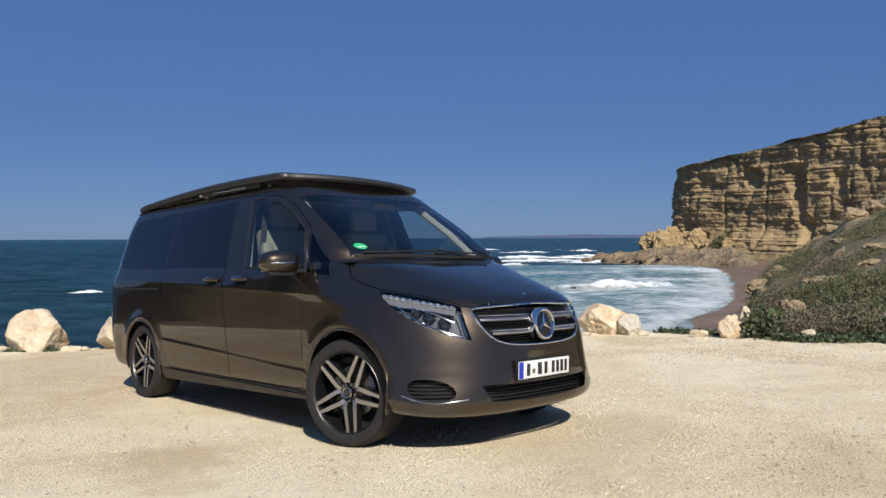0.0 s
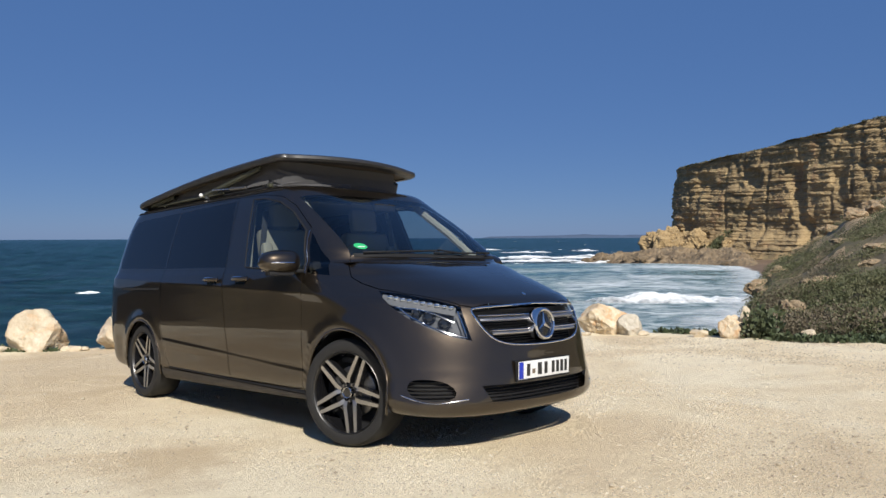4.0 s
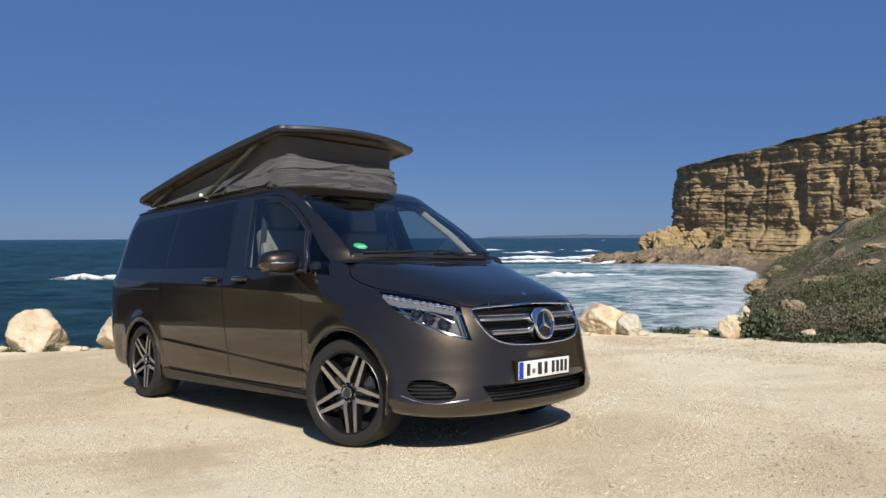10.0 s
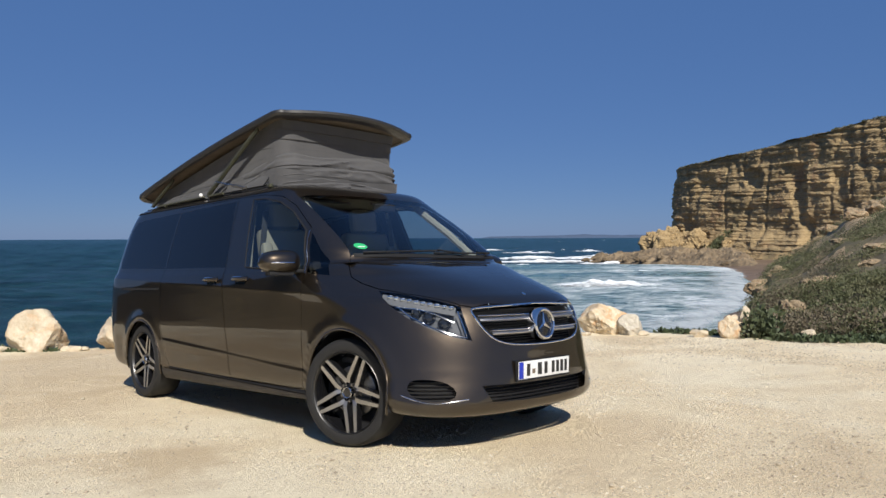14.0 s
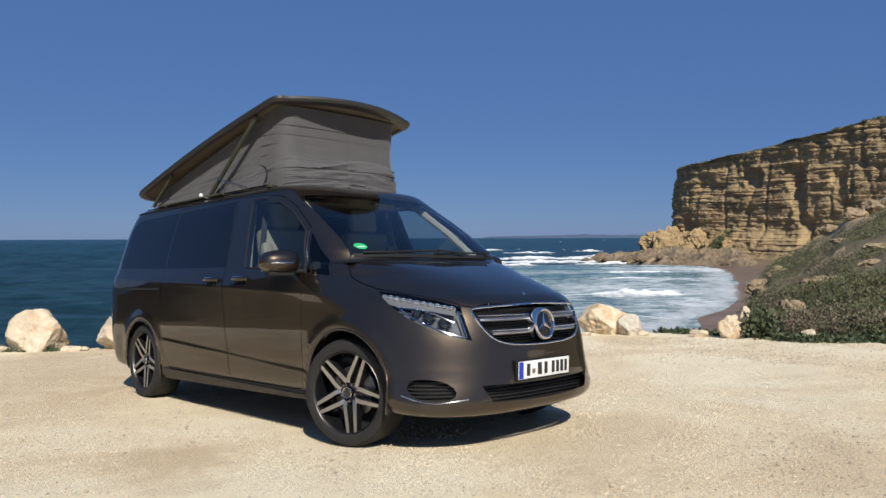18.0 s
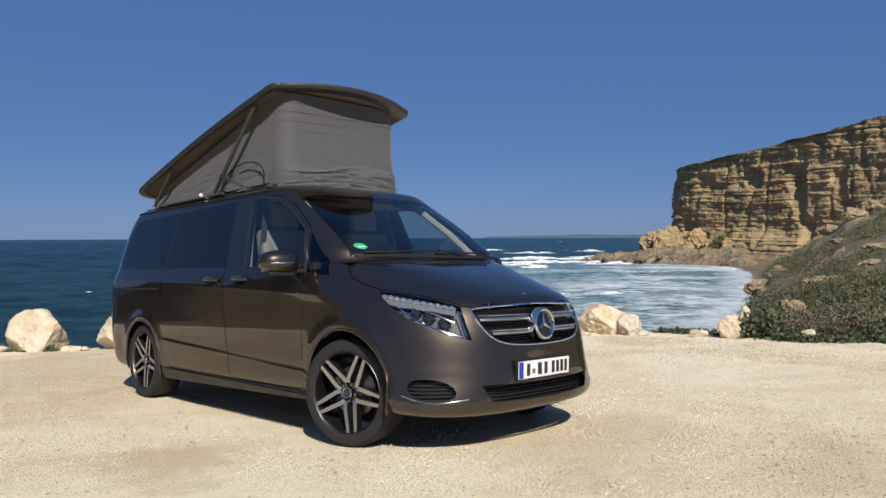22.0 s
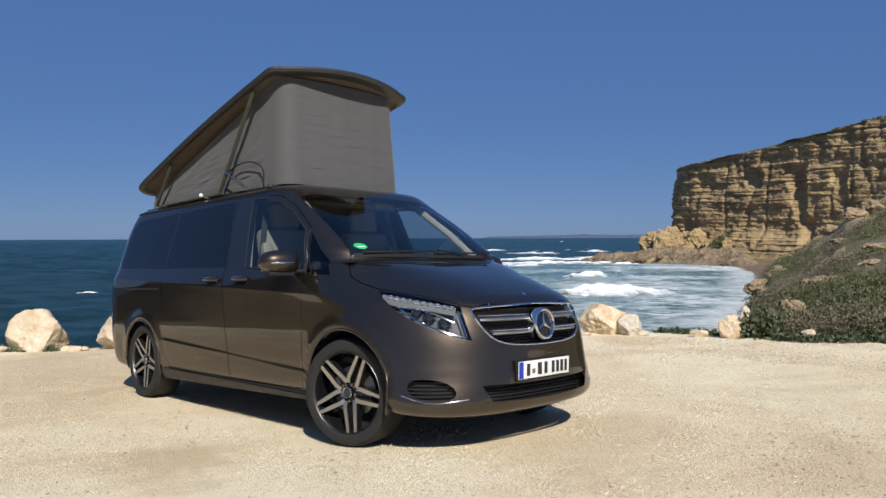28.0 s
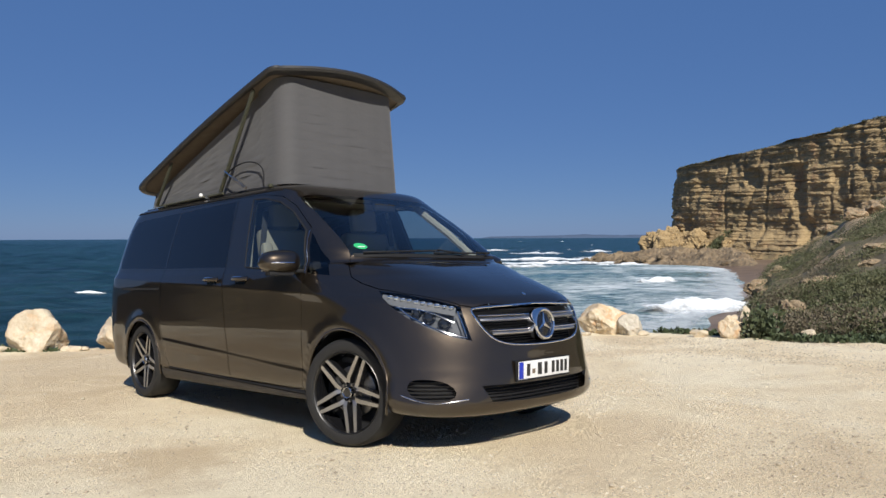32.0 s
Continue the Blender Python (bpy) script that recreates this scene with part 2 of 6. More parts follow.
def rounded(poly, times=2):
    """A convex outline with its corners cut back."""
    for _ in range(times):
        poly = [q for (a, b), (c, d) in zip(poly, poly[1:] + poly[:1]) for q in ((a * 0.75 + c * 0.25, b * 0.75 + d * 0.25), (a * 0.25 + c * 0.75, b * 0.25 + d * 0.75))]
    return poly


def cut(bm, poly, e1, e2, test):
    """Cuts the outline poly, in the plane of e1 and e2, through the faces that pass test; returns the faces within."""
    e1, e2 = Vector(e1), Vector(e2)
    n = e1.cross(e2)
    lo = [min(p[k] for p in poly) - 0.06 for k in (0, 1)]
    hi = [max(p[k] for p in poly) + 0.06 for k in (0, 1)]

    def near(f):
        c = f.calc_center_median()
        return test(c) and lo[0] < c.dot(e1) < hi[0] and lo[1] < c.dot(e2) < hi[1]
    for (x0, y0), (x1, y1) in zip(poly, poly[1:] + poly[:1]):
        faces = [f for f in bm.faces if near(f)]
        geom = list({v for f in faces for v in f.verts}) + list({e for f in faces for e in f.edges}) + faces
        d = (x1 - x0) * e1 + (y1 - y0) * e2
        bmesh.ops.bisect_plane(bm, geom=geom, dist=1e-5, plane_co=x0 * e1 + y0 * e2, plane_no=d.cross(n).normalized())
    return [f for f in bm.faces if near(f) and inside(poly, f.calc_center_median().dot(e1), f.calc_center_median().dot(e2))]


def lift(bm, faces, offset=0.0, keep=False):
    """A bmesh of its own from these faces, taken out of bm."""
    own, made = bmesh.new(), {}
    bm.normal_update()
    for f in faces:
        vs = []
        for v in f.verts:
            if v not in made:
                made[v] = own.verts.new(v.co + v.normal * offset)
            vs.append(made[v])
        own.faces.new(vs)
    if not keep:
        bmesh.ops.delete(bm, geom=faces, context="FACES")
    return own


def mirrored(bm, both=False):
    """A copy of bm mirrored across the van's middle; both: bm with its mirror image welded on."""
    own = bm.copy()
    bmesh.ops.scale(own, vec=(1, -1, 1), verts=own.verts)
    bmesh.ops.reverse_faces(own, faces=own.faces)
    if not both:
        return own
    merge(bm, own)
    bmesh.ops.remove_doubles(bm, verts=bm.verts, dist=0.0004)
    return bm


def thick(bm, d):
    """Gives a sheet of faces depth inwards."""
    bm.normal_update()
    bmesh.ops.solidify(bm, geom=bm.faces[:], thickness=d)
    return bm


def panel(bm, poly, e1, e2, test, gap=0.004):
    cut(bm, poly, e1, e2, test)
    inner_poly = shrunk(poly, gap)
    inner = cut(bm, inner_poly, e1, e2, test)
    own = lift(bm, inner)
    ring = [f for f in bm.faces if test(f.calc_center_median()) and inside(poly, f.calc_center_median().dot(Vector(e1)), f.calc_center_median().dot(Vector(e2)))]
    bmesh.ops.delete(bm, geom=ring, context="FACES")
    return own


XZ = ((1, 0, 0), (0, 0, 1))
YZ = ((0, 1, 0), (0, 0, 1))
RIGHT = lambda c: c.y < -0.45 and c.x < 0.7
FRONT = lambda c: c.x > -1.3

van = empty("camper_van", LEAN)
tagged(van, "dark brown metallic camper van with a rising roof, parked on gravel", "van")
shell = shell_bm()

ARCH_F = [(0.005 + 0.408 * math.cos(a), 0.355 + 0.408 * math.sin(a)) for a in np.linspace(0, 2 * math.pi, 26)[:-1]]
ARCH_R = [(-3.19 + 0.385 * math.cos(a), 0.35 + 0.385 * math.sin(a)) for a in np.linspace(0, 2 * math.pi, 26)[:-1]]
for arch in (ARCH_F, ARCH_R):
    bmesh.ops.delete(shell, geom=cut(shell, arch, *XZ, RIGHT), context="FACES")
# doors with their windows
FRONT_DOOR = [(-1.498, 0.322), (-0.478, 0.308), (-0.462, 1.12), (-0.59, 1.47), (-0.85, 1.65), (-1.05, 1.742), (-1.30, 1.775), (-1.70, 1.785)]
SLIDE_DOOR = [(-1.508, 0.322), (-1.710, 1.785), (-2.77, 1.775), (-2.77, 0.66), (-2.66, 0.40), (-2.60, 0.335)]
DOOR_GLASS = [(-1.31, 1.194), (-0.485, 1.137), (-0.615, 1.445), (-0.84, 1.602), (-1.035, 1.69), (-1.25, 1.736), (-1.447, 1.744)]
QUARTER = [(-0.447, 1.132), (-0.24, 1.114), (-0.30, 1.2), (-0.555, 1.43)]
SLIDE_GLASS = [(-1.62, 1.20), (-1.735, 1.757), (-2.762, 1.738), (-2.762, 1.215)]
REAR_GLASS = [(-2.778, 1.215), (-2.778, 1.738), (-3.55, 1.722), (-3.73, 1.70), (-3.83, 1.60), (-3.86, 1.30), (-3.83, 1.238)]
SIDES = []
door = panel(shell, FRONT_DOOR, *XZ, RIGHT)
slide = panel(shell, SLIDE_DOOR, *XZ, RIGHT)
glass_f = lift(door, cut(door, DOOR_GLASS, *XZ, RIGHT), -0.004)
glass_s = lift(slide, cut(slide, SLIDE_GLASS, *XZ, RIGHT), 0.001)
glass_r = lift(shell, cut(shell, REAR_GLASS, *XZ, RIGHT), 0.001)
glass_q = lift(shell, cut(shell, QUARTER, *XZ, RIGHT), 0.0)
# windscreen, grille, lamps: the right half, doubled across the middle
SCREEN = [(0.05, 1.238), (-0.45, 1.242), (-0.735, 1.252), (-0.685, 1.722), (-0.64, 1.737), (-0.3, 1.748), (0.05, 1.750)]
screen = lift(shell, cut(shell, SCREEN, *YZ, FRONT), 0.0)
GRILLE = rounded([(0.3, 0.915), (-0.50, 0.897), (-0.53, 0.87), (-0.475, 0.74), (-0.385, 0.675), (-0.2, 0.652), (0.3, 0.648)])
lift(shell, cut(shell, GRILLE, *YZ, FRONT)).free()
INTAKE = [(0.05, 0.418), (-0.535, 0.425), (-0.475, 0.325), (-0.2, 0.312), (0.05, 0.308)]
lift(shell, cut(shell, INTAKE, *YZ, lambda c: c.x > 0.4)).free()

OBLIQUE = ((0.829, 0.559, 0), (0, 0, 1))
CORNER = lambda c: c.y < -0.3 and c.x > 0.05
LAMP = [(-0.293, 1.008), (-0.097, 0.98), (0.093, 0.944), (0.253, 0.904), (0.332, 0.695), (0.214, 0.722), (0.076, 0.771), (-0.071, 0.839), (-0.171, 0.901), (-0.25, 0.962)]
FOG = rounded([(-0.052, 0.40), (-0.049, 0.445), (-0.003, 0.472), (0.118, 0.47), (0.218, 0.438), (0.256, 0.377), (0.184, 0.339), (0.017, 0.354)], 1)
lens = lift(shell, cut(shell, LAMP, *OBLIQUE, CORNER), 0.0)
fog_hole = lift(shell, cut(shell, FOG, *OBLIQUE, CORNER), 0.0)
BONNET = [(-0.10, 0.05), (-0.209, -0.738), (-0.143, -0.800), (-0.068, -0.834), (0.041, -0.834), (0.187, -0.806), (0.373, -0.737), (0.547, -0.655), (0.682, -0.566), (0.735, -0.497), (0.80, -0.25), (0.812, 0.05)]
bonnet = panel(shell, BONNET, (1, 0, 0), (0, 1, 0), lambda c: c.z > 0.88 and c.x > -0.3, 0.005)
part("bonnet", mirrored(bonnet, True), PAINT, van, "dark brown metallic bonnet")

for name, bm, mat, note in (("front_door", door, PAINT, ""), ("sliding_door", slide, PAINT, "")):
    for own in (bm.copy(), mirrored(bm)):
        ob = part(name, thick(own, -0.03), mat, van, note)
        SIDES.append(ob)
    bm.free()
for name, bm, mat, note, k in (("window", glass_f, GLASS, "clear front door glass", 0), ("window", glass_s, PRIVACY, "dark tinted glass", 2), ("rear_window", glass_r, PRIVACY, "dark tinted glass", None), ("quarter_window", glass_q, SMOKED, "small dark glass", None)):
    for i, own in enumerate((bm.copy(), mirrored(bm))):
        ob = part(name, own, mat, SIDES[k + i] if k is not None else van, note)
        ob.visible_shadow = k != 0
    bm.free()
part("windscreen", mirrored(screen, True), SCREENGLASS, van, "clear windscreen").visible_shadow = False
part("body", mirrored(shell, True), PAINT, van, "dark brown metallic body")
roof_ring = plan_ring(1.8798)
bm = bmesh.new()
vs = [bm.verts.new(p) for p in roof_ring]
ws = [bm.verts.new((x, -y, z)) for x, y, z in roof_ring]
for i in range(len(vs) - 1):
    bm.faces.new((vs[i], vs[i + 1], ws[i + 1], ws[i]))
bmesh.ops.remove_doubles(bm, verts=bm.verts, dist=0.001)
part("roof_panel", bm, PAINT, van, "painted panel under the rising roof")
part("floor_pan", box_bm((2.2, 1.86, 0.05), (-1.58, 0, 0.305), 0.01, bm=box_bm((4.6, 1.62, 0.1), (-1.80, 0, 0.31), 0.03)), BLACK, van, "black underside")
# unseen plate added to keep sunlight from leaking into the nose's shadow
bm = bmesh.new()
rim = [(x, y) for x, y, z in plan_ring(0.176) if x > 0.40]
bm.faces.new([bm.verts.new((x - 0.004, y * 0.995, 0.238)) for x, y in rim] + [bm.verts.new((x - 0.004, -y * 0.995, 0.238)) for x, y in reversed(rim[1:])])
part("bumper_light_stop", thick(bm, 0.008), BLACK, van, "added black panel that stops light leaking under the bumper")
part("undertray", box_bm((0.50, 1.16, 0.06), (0.36, 0, 0.230), 0.025), BLACK, van, "black tray under the nose")


# ---- wheels ----
def wheel(x, side, steer):
    hub = empty("wheel")
    hub.parent = van
    hub.matrix_local = pose(x, side * 0.93, 0.350, 0, 0, steer) @ (Matrix() if side < 0 else Matrix.Rotation(math.pi, 4, "Z"))
    prof = [(0.262, 0.0), (0.268, -0.012), (0.276, -0.016), (0.305, -0.02), (0.328, -0.012), (0.342, 0.008), (0.349, 0.03), (0.351, 0.12), (0.349, 0.20), (0.335, 0.232), (0.30, 0.245), (0.26, 0.235)]
    part("tyre", revolve_bm(prof, 72), RUBBER, hub, "black road tyre")
    rim = [(0.262, 0.02), (0.2665, -0.008), (0.262, -0.013), (0.256, -0.006), (0.253, 0.008)]
    part("barrel", revolve_bm([(0.253, 0.007), (0.248, 0.03), (0.243, 0.08), (0.236, 0.2)], 48), GLOSSBLACK, hub, "black wheel barrel")
    part("rim", revolve_bm(rim, 72), RIMLIP, hub, "machined alloy rim lip")
    bm = revolve_bm([(0.0001, 0.085), (0.15, 0.085), (0.165, 0.09), (0.165, 0.11), (0.0001, 0.11)], 40)
    part("brake_disc", bm, BRAKE, hub)
    part("dish", revolve_bm([(0.25, 0.12), (0.16, 0.135), (0.0001, 0.135)], 40), BLACK, hub)
    for k in range(5):
        a = math.radians(-81 + 72 * k)
        for s in (-1, 1):
            face, back = bmesh.new(), bmesh.new()
            def pt(r, off, y):
                c, t = Vector((math.cos(a), 0, math.sin(a))), Vector((-math.sin(a), 0, math.cos(a)))
                v = c * r + t * off
                return Vector((v.x, y, v.z))
            ins, outs = 0.039 * s, 0.029 * s
            w0, w1 = 0.0125, 0.0098
            rows = [(0.055, ins * 0.9, w0 * 1.2, 0.022), (0.09, ins, w0, 0.012), (0.16, ins + (outs - ins) * 0.45, w0, 0.004), (0.255, outs, w1, -0.006)]
            for bm, dy, extra in ((face, 0.0, 0.0), (back, 0.003, 0.004)):
                rings = []
                for r, o, w, y in rows:
                    rings.append([bm.verts.new(pt(r, o - w - extra, y + dy)), bm.verts.new(pt(r, o + w + extra, y + dy)), bm.verts.new(pt(r, o + w + extra * 2, y + dy + (0.045 if extra else 0.003))), bm.verts.new(pt(r, o - w - extra * 2, y + dy + (0.045 if extra else 0.003)))])
                for A, B in zip(rings, rings[1:]):
                    for i in range(4):
                        bm.faces.new((A[i], A[(i + 1) % 4], B[(i + 1) % 4], B[i]))
                bm.faces.new(rings[0]), bm.faces.new(rings[-1])
            part("spoke", back, GLOSSBLACK, hub, "", False)
            part("spoke_face", face, ALLOY, hub, "bright machined spoke", False)
    part("hub_cap", revolve_bm([(0.0001, 0.0), (0.028, 0.002), (0.034, 0.008), (0.036, 0.04)], 32), GLOSSBLACK, hub)
    part("hub_ring", revolve_bm([(0.030, 0.001), (0.034, -0.002), (0.037, 0.002), (0.037, 0.02)], 32), CHROME, hub)
    for k in range(5):
        a = math.radians(61 + 72 * k)
        part("wheel_bolt", revolve_bm([(0.0001, 0.012), (0.009, 0.013), (0.010, 0.04)], 8), BRAKE, hub).location = (0.056 * math.cos(a), 0, 0.056 * math.sin(a))
    return hub


wheel(0.0, -1, 17), wheel(0.0, 1, 17), wheel(-3.2, -1, 0), wheel(-3.2, 1, 0)
for x, r in ((0.005, 0.415), (-3.19, 0.39)):
    for s in (-1, 1):
        bm = grid_bm(lambda u, v: Vector((x + r * math.cos(math.radians(-12 + 204 * u)), s * (0.935 - 0.45 * v), 0.353 + r * math.sin(math.radians(-12 + 204 * u)))), 28, 3)
        part("arch_liner", bm, BLACK, van, "black wheel arch liner")

# ---- rising roof ----
OPEN = curve([(0, 0.0), (0.5, 0.008), (1, 0.016), (1.5, 0.04), (2, 0.062), (3, 0.115), (3.5, 0.142), (5.5, 0.243), (6, 0.265), (7, 0.310), (8, 0.351), (9, 0.394), (10, 0.432), (11, 0.472), (12, 0.507), (13, 0.543), (14, 0.576), (14.5, 0.593), (16.5, 0.658), (17, 0.674), (18, 0.709), (19, 0.741), (20, 0.774), (21, 0.806), (22, 0.835), (23, 0.866), (24, 0.894), (25, 0.918), (25.5, 0.931), (27.5, 0.985), (28, 0.992), (28.6, 1.0), (32, 1.0)])


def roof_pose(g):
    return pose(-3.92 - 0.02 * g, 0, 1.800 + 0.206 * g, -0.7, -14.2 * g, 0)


# outline of the shell from its rear edge: length 2.9, nose curved
def roof_edge(u):
    """Half outline in plan from the nose's middle (u=0) to the tail's middle (u=1), in the roof's space."""
    k = 40 * u
    if k < 10:
        y = 0.65 * k / 10
        return 2.80 + 0.20 * (1 - (y / 0.72) ** 2), y
    if k < 16:
        a = (k - 10) / 6 * math.pi / 2
        return 2.80 + 0.20 * (1 - (0.65 / 0.72) ** 2) - 0.10 + 0.10 * math.cos(a), 0.65 + 0.085 * math.sin(a)
    if k < 32:
        s = (k - 16) / 16
        return 2.737 - 2.437 * s, 0.735 + 0.02 * s
    a = (k - 32) / 8 * math.pi / 2
    return 0.30 - 0.32 * math.sin(a) ** (2 / 4), 0.755 * max(math.cos(a), 0) ** (2 / 4)


def roof_z(x):
    return 0.015 + 0.072 * math.sin(min(max(x, 0) / 2.6, 1) * math.pi / 2) + 0.020 * math.sin(min(max(x / 2.75, 0), 1) * math.pi)


def roof_shell():
    bm = bmesh.new()
    prof = [(0.94, -0.010), (0.975, -0.016), (0.991, -0.010), (1.0, 0.008), (0.997, 0.030), (0.975, 0.046), (0.90, 0.060), (0.6, 0.085), (0.3, 0.095), (0.02, 0.097)]
    rings = []
    E = [roof_edge(i / 60) for i in range(61)]
    E = E + [(x, -y) for x, y in E[-2:0:-1]]
    for k, h in prof:
        rings.append([bm.verts.new((1.4 + (x - 1.4) * (k if k > 0.9 else k), y * k, roof_z(x) + h)) for x, y in E])
    n = len(E)
    for A, B in zip(rings, rings[1:]):
        for i in range(n):
            bm.faces.new((A[i], A[(i + 1) % n], B[(i + 1) % n], B[i]))
    return bm


roof = part("rising_roof", roof_shell(), SHELL, van, "dark brown rising roof shell")
bm = bmesh.new()
E = [roof_edge(i / 60) for i in range(61)]
E = E + [(x, -y) for x, y in E[-2:0:-1]]
rings = [[bm.verts.new((1.4 + (x - 1.4) * k, y * k, roof_z(x) + h)) for x, y in E] for k, h in ((0.945, -0.003), (0.90, 0.012), (0.5, 0.032), (0.02, 0.035))]
for A, B in zip(rings, rings[1:]):
    for i in range(len(E)):
        bm.faces.new((A[i], A[(i + 1) % len(E)], B[(i + 1) % len(E)], B[i]))
part("lining", bm, LINING, roof, "tan underside of the roof")


# ---- the van's front ----
def on_front(y, z, off=0.0):
    """A point on the skin, off metres outside it."""
    e = 0.004
    def q(a, b):
        return Vector((skin_front(a, b), a, b))
    n = (q(y + e, z) - q(y - e, z)).cross(q(y, z + e) - q(y, z - e)).normalized()
    n = -n if n.x < 0 else n
    return q(y, z) + n * off


def on_side(x, z, side=-1, off=0.0):
    e = 0.004
    def q(a, b):
        return Vector((a, side * skin_side(a, b), b))
    n = (q(x + e, z) - q(x - e, z)).cross(q(x, z + e) - q(x, z - e)).normalized()
    n = -n if n.y * side < 0 else n
    return q(x, z) + n * off


def on_corner(a, z, off=0.0):
    """A point of the right front corner where a is measured along the corner."""
    lo, hi = -0.95, -0.1
    for _ in range(30):
        y = (lo + hi) / 2
        lo, hi = (y, hi) if 0.829 * skin_front(y, z) + 0.559 * y < a else (lo, y)
    return on_front(lo, z, off)


def dense(poly, step=0.03, closed=True):
    out = []
    for (a, b), (c, d) in zip(poly, poly[1:] + poly[:1] if closed else poly[1:]):
        n = max(1, int(math.hypot(c - a, d - b) / step))
        out += [(a + (c - a) * i / n, b + (d - b) * i / n) for i in range(n)]
    return out if closed else out + [poly[-1]]


def both(name, bm, mat, parent=None, label=""):
    own = mirrored(bm)
    return part(name, bm, mat, parent or van, label), part(name, own, mat, parent or van, label)


SMOKE = plain("smoked_projector", (0.015, 0.017, 0.02), 0.06, 0.2, 0.8)
HOUSING = plain("smoked_reflector", (0.085, 0.088, 0.096), 0.5)
LEDBAND = plain("satin_lamp_band", (0.12, 0.124, 0.13), 0.8)
for m in (HOUSING, LEDBAND):
    m.node_tree.nodes["Principled BSDF"].inputs["Specular IOR Level"].default_value = 0.15
SLAT = plain("black_slat", (0.045, 0.045, 0.047), 0.45)
# darker than the paint: the sill's undercut shade is put into this colour
SILL = plain("shaded_dark_sill", (0.026, 0.021, 0.017), 0.6, scale=25)
# grille
half = [p for p in GRILLE if p[0] < -0.01]
half = sorted((p for p in half if p[1] > 0.88), reverse=True) + sorted((p for p in half if p[1] <= 0.88), key=lambda p: -math.atan2(p[1] - 0.78, -p[0]))
loop = [(0.0, 0.909)] + half + [(0.0, 0.65)]
loop = loop + [(-y, z) for y, z in reversed(loop[1:-1])]
grille = part("grille", grid_bm(lambda u, v: on_front(-0.53 + 1.06 * u, 0.64 + 0.285 * v, -0.075), 30, 8), BLACK, van, "black grille with bright blades")
part("surround", tube_bm([on_front(y, z, 0.002) for y, z in dense(loop)], 0.0065, 8, closed=True), CHROME, grille, "chrome surround")
for z in (0.680, 0.696, 0.712, 0.768, 0.784, 0.800, 0.858, 0.874, 0.890):
    w = min(0.50, 0.36 + (z - 0.66) * 0.75)
    part("slat", grid_bm(lambda u, v: on_front(-w + 2 * w * u, z - 0.004 + 0.007 * v, -0.022 - 0.024 * (1 - v)), 24, 2), SLAT, grille)
for z in (0.740, 0.830):
    w = min(0.495, 0.375 + (z - 0.66) * 0.72)
    for s in (-1, 1):
        def blade(u, v):
            y = s * (0.09 + (w - 0.09) * u)
            a = (v - 0.5) * 2
            p = on_front(y, z + 0.017 * math.sin(a * 1.57), -0.028)
            return p + Vector((0.03 * math.cos(a * 1.57), 0, 0))
        part("blade", grid_bm(blade, 20, 8), ALLOY, grille, "bright satin blade")
        part("blade_line", tube_bm([on_front(s * (0.1 + (w - 0.1) * k / 12), z + 0.012, 0.008) for k in range(13)], 0.0035, 6), CHROME, grille)
badge = empty("badge")
badge.parent = van
badge.matrix_local = pose(0.885, 0, 0.778, 0, -6, 0) @ Matrix.Rotation(math.pi / 2, 4, "Z")
part("badge_ring", revolve_bm([(0.080, 0.0), (0.084, -0.016), (0.092, -0.022), (0.101, -0.016), (0.106, 0.0), (0.106, 0.05)], 48), CHROME, badge, "chrome ring")
part("badge_disc", revolve_bm([(0.0001, -0.004), (0.083, 0.0)], 40), GLOSSBLACK, badge, "black disc")
for k in range(3):
    a = math.radians(90 + 120 * k)
    bm = bmesh.new()
    c, t = Vector((math.cos(a), 0, math.sin(a))), Vector((-math.sin(a), 0, math.cos(a)))
    base = [bm.verts.new(c * 0.004 + t * s * 0.012 + Vector((0, -0.006, 0))) for s in (-1, 1)]
    ridge, tip = bm.verts.new(Vector((0, -0.016, 0))), bm.verts.new(c * 0.083 + Vector((0, -0.008, 0)))
    bm.faces.new((base[0], ridge, tip)), bm.faces.new((base[1], tip, ridge))
    part("badge_bar", bm, CHROME, badge, "", False)
ob = part("bonnet_badge", revolve_bm([(0.0001, -0.004), (0.012, -0.003), (0.016, 0.0), (0.016, 0.004)], 20), CHROME, van, "small round bonnet badge")
ob.matrix_local = Matrix.Translation(on_front(0.0, 0.972, 0.001)) @ pose(0, 0, 0, 0, -62, 0) @ Matrix.Rotation(math.pi / 2, 4, "Z")

# number plate: bars stand for the writing
plate = empty("number_plate")
plate.parent = van
plate.matrix_local = pose(0.902, -0.022, 0.497, 0, 2, 0)
part("holder", box_bm((0.016, 0.545, 0.13), (-0.006, 0, -0.004), 0.004), BLACK, plate, "black holder")
part("board", box_bm((0.004, 0.52, 0.11), (0.004, 0, 0), 0.0015), WHITE, plate, "white board")
part("blue_strip", box_bm((0.002, 0.042, 0.104), (0.0068, -0.236, 0), 0.0005), BLUE, plate, "blue strip")
for y0, w in ((-0.165, 0.046), (-0.052, 0.056), (0.012, 0.044), (0.088, 0.042), (0.135, 0.042), (0.180, 0.042), (0.224, 0.038)):
    part("writing_bar", box_bm((0.0016, w * 0.72, 0.076), (0.0066, y0, 0)), INK, plate)
part("seal", box_bm((0.0016, 0.03, 0.03), (0.0066, -0.113, -0.012), 0.0007), LINING, plate, "small round seal")

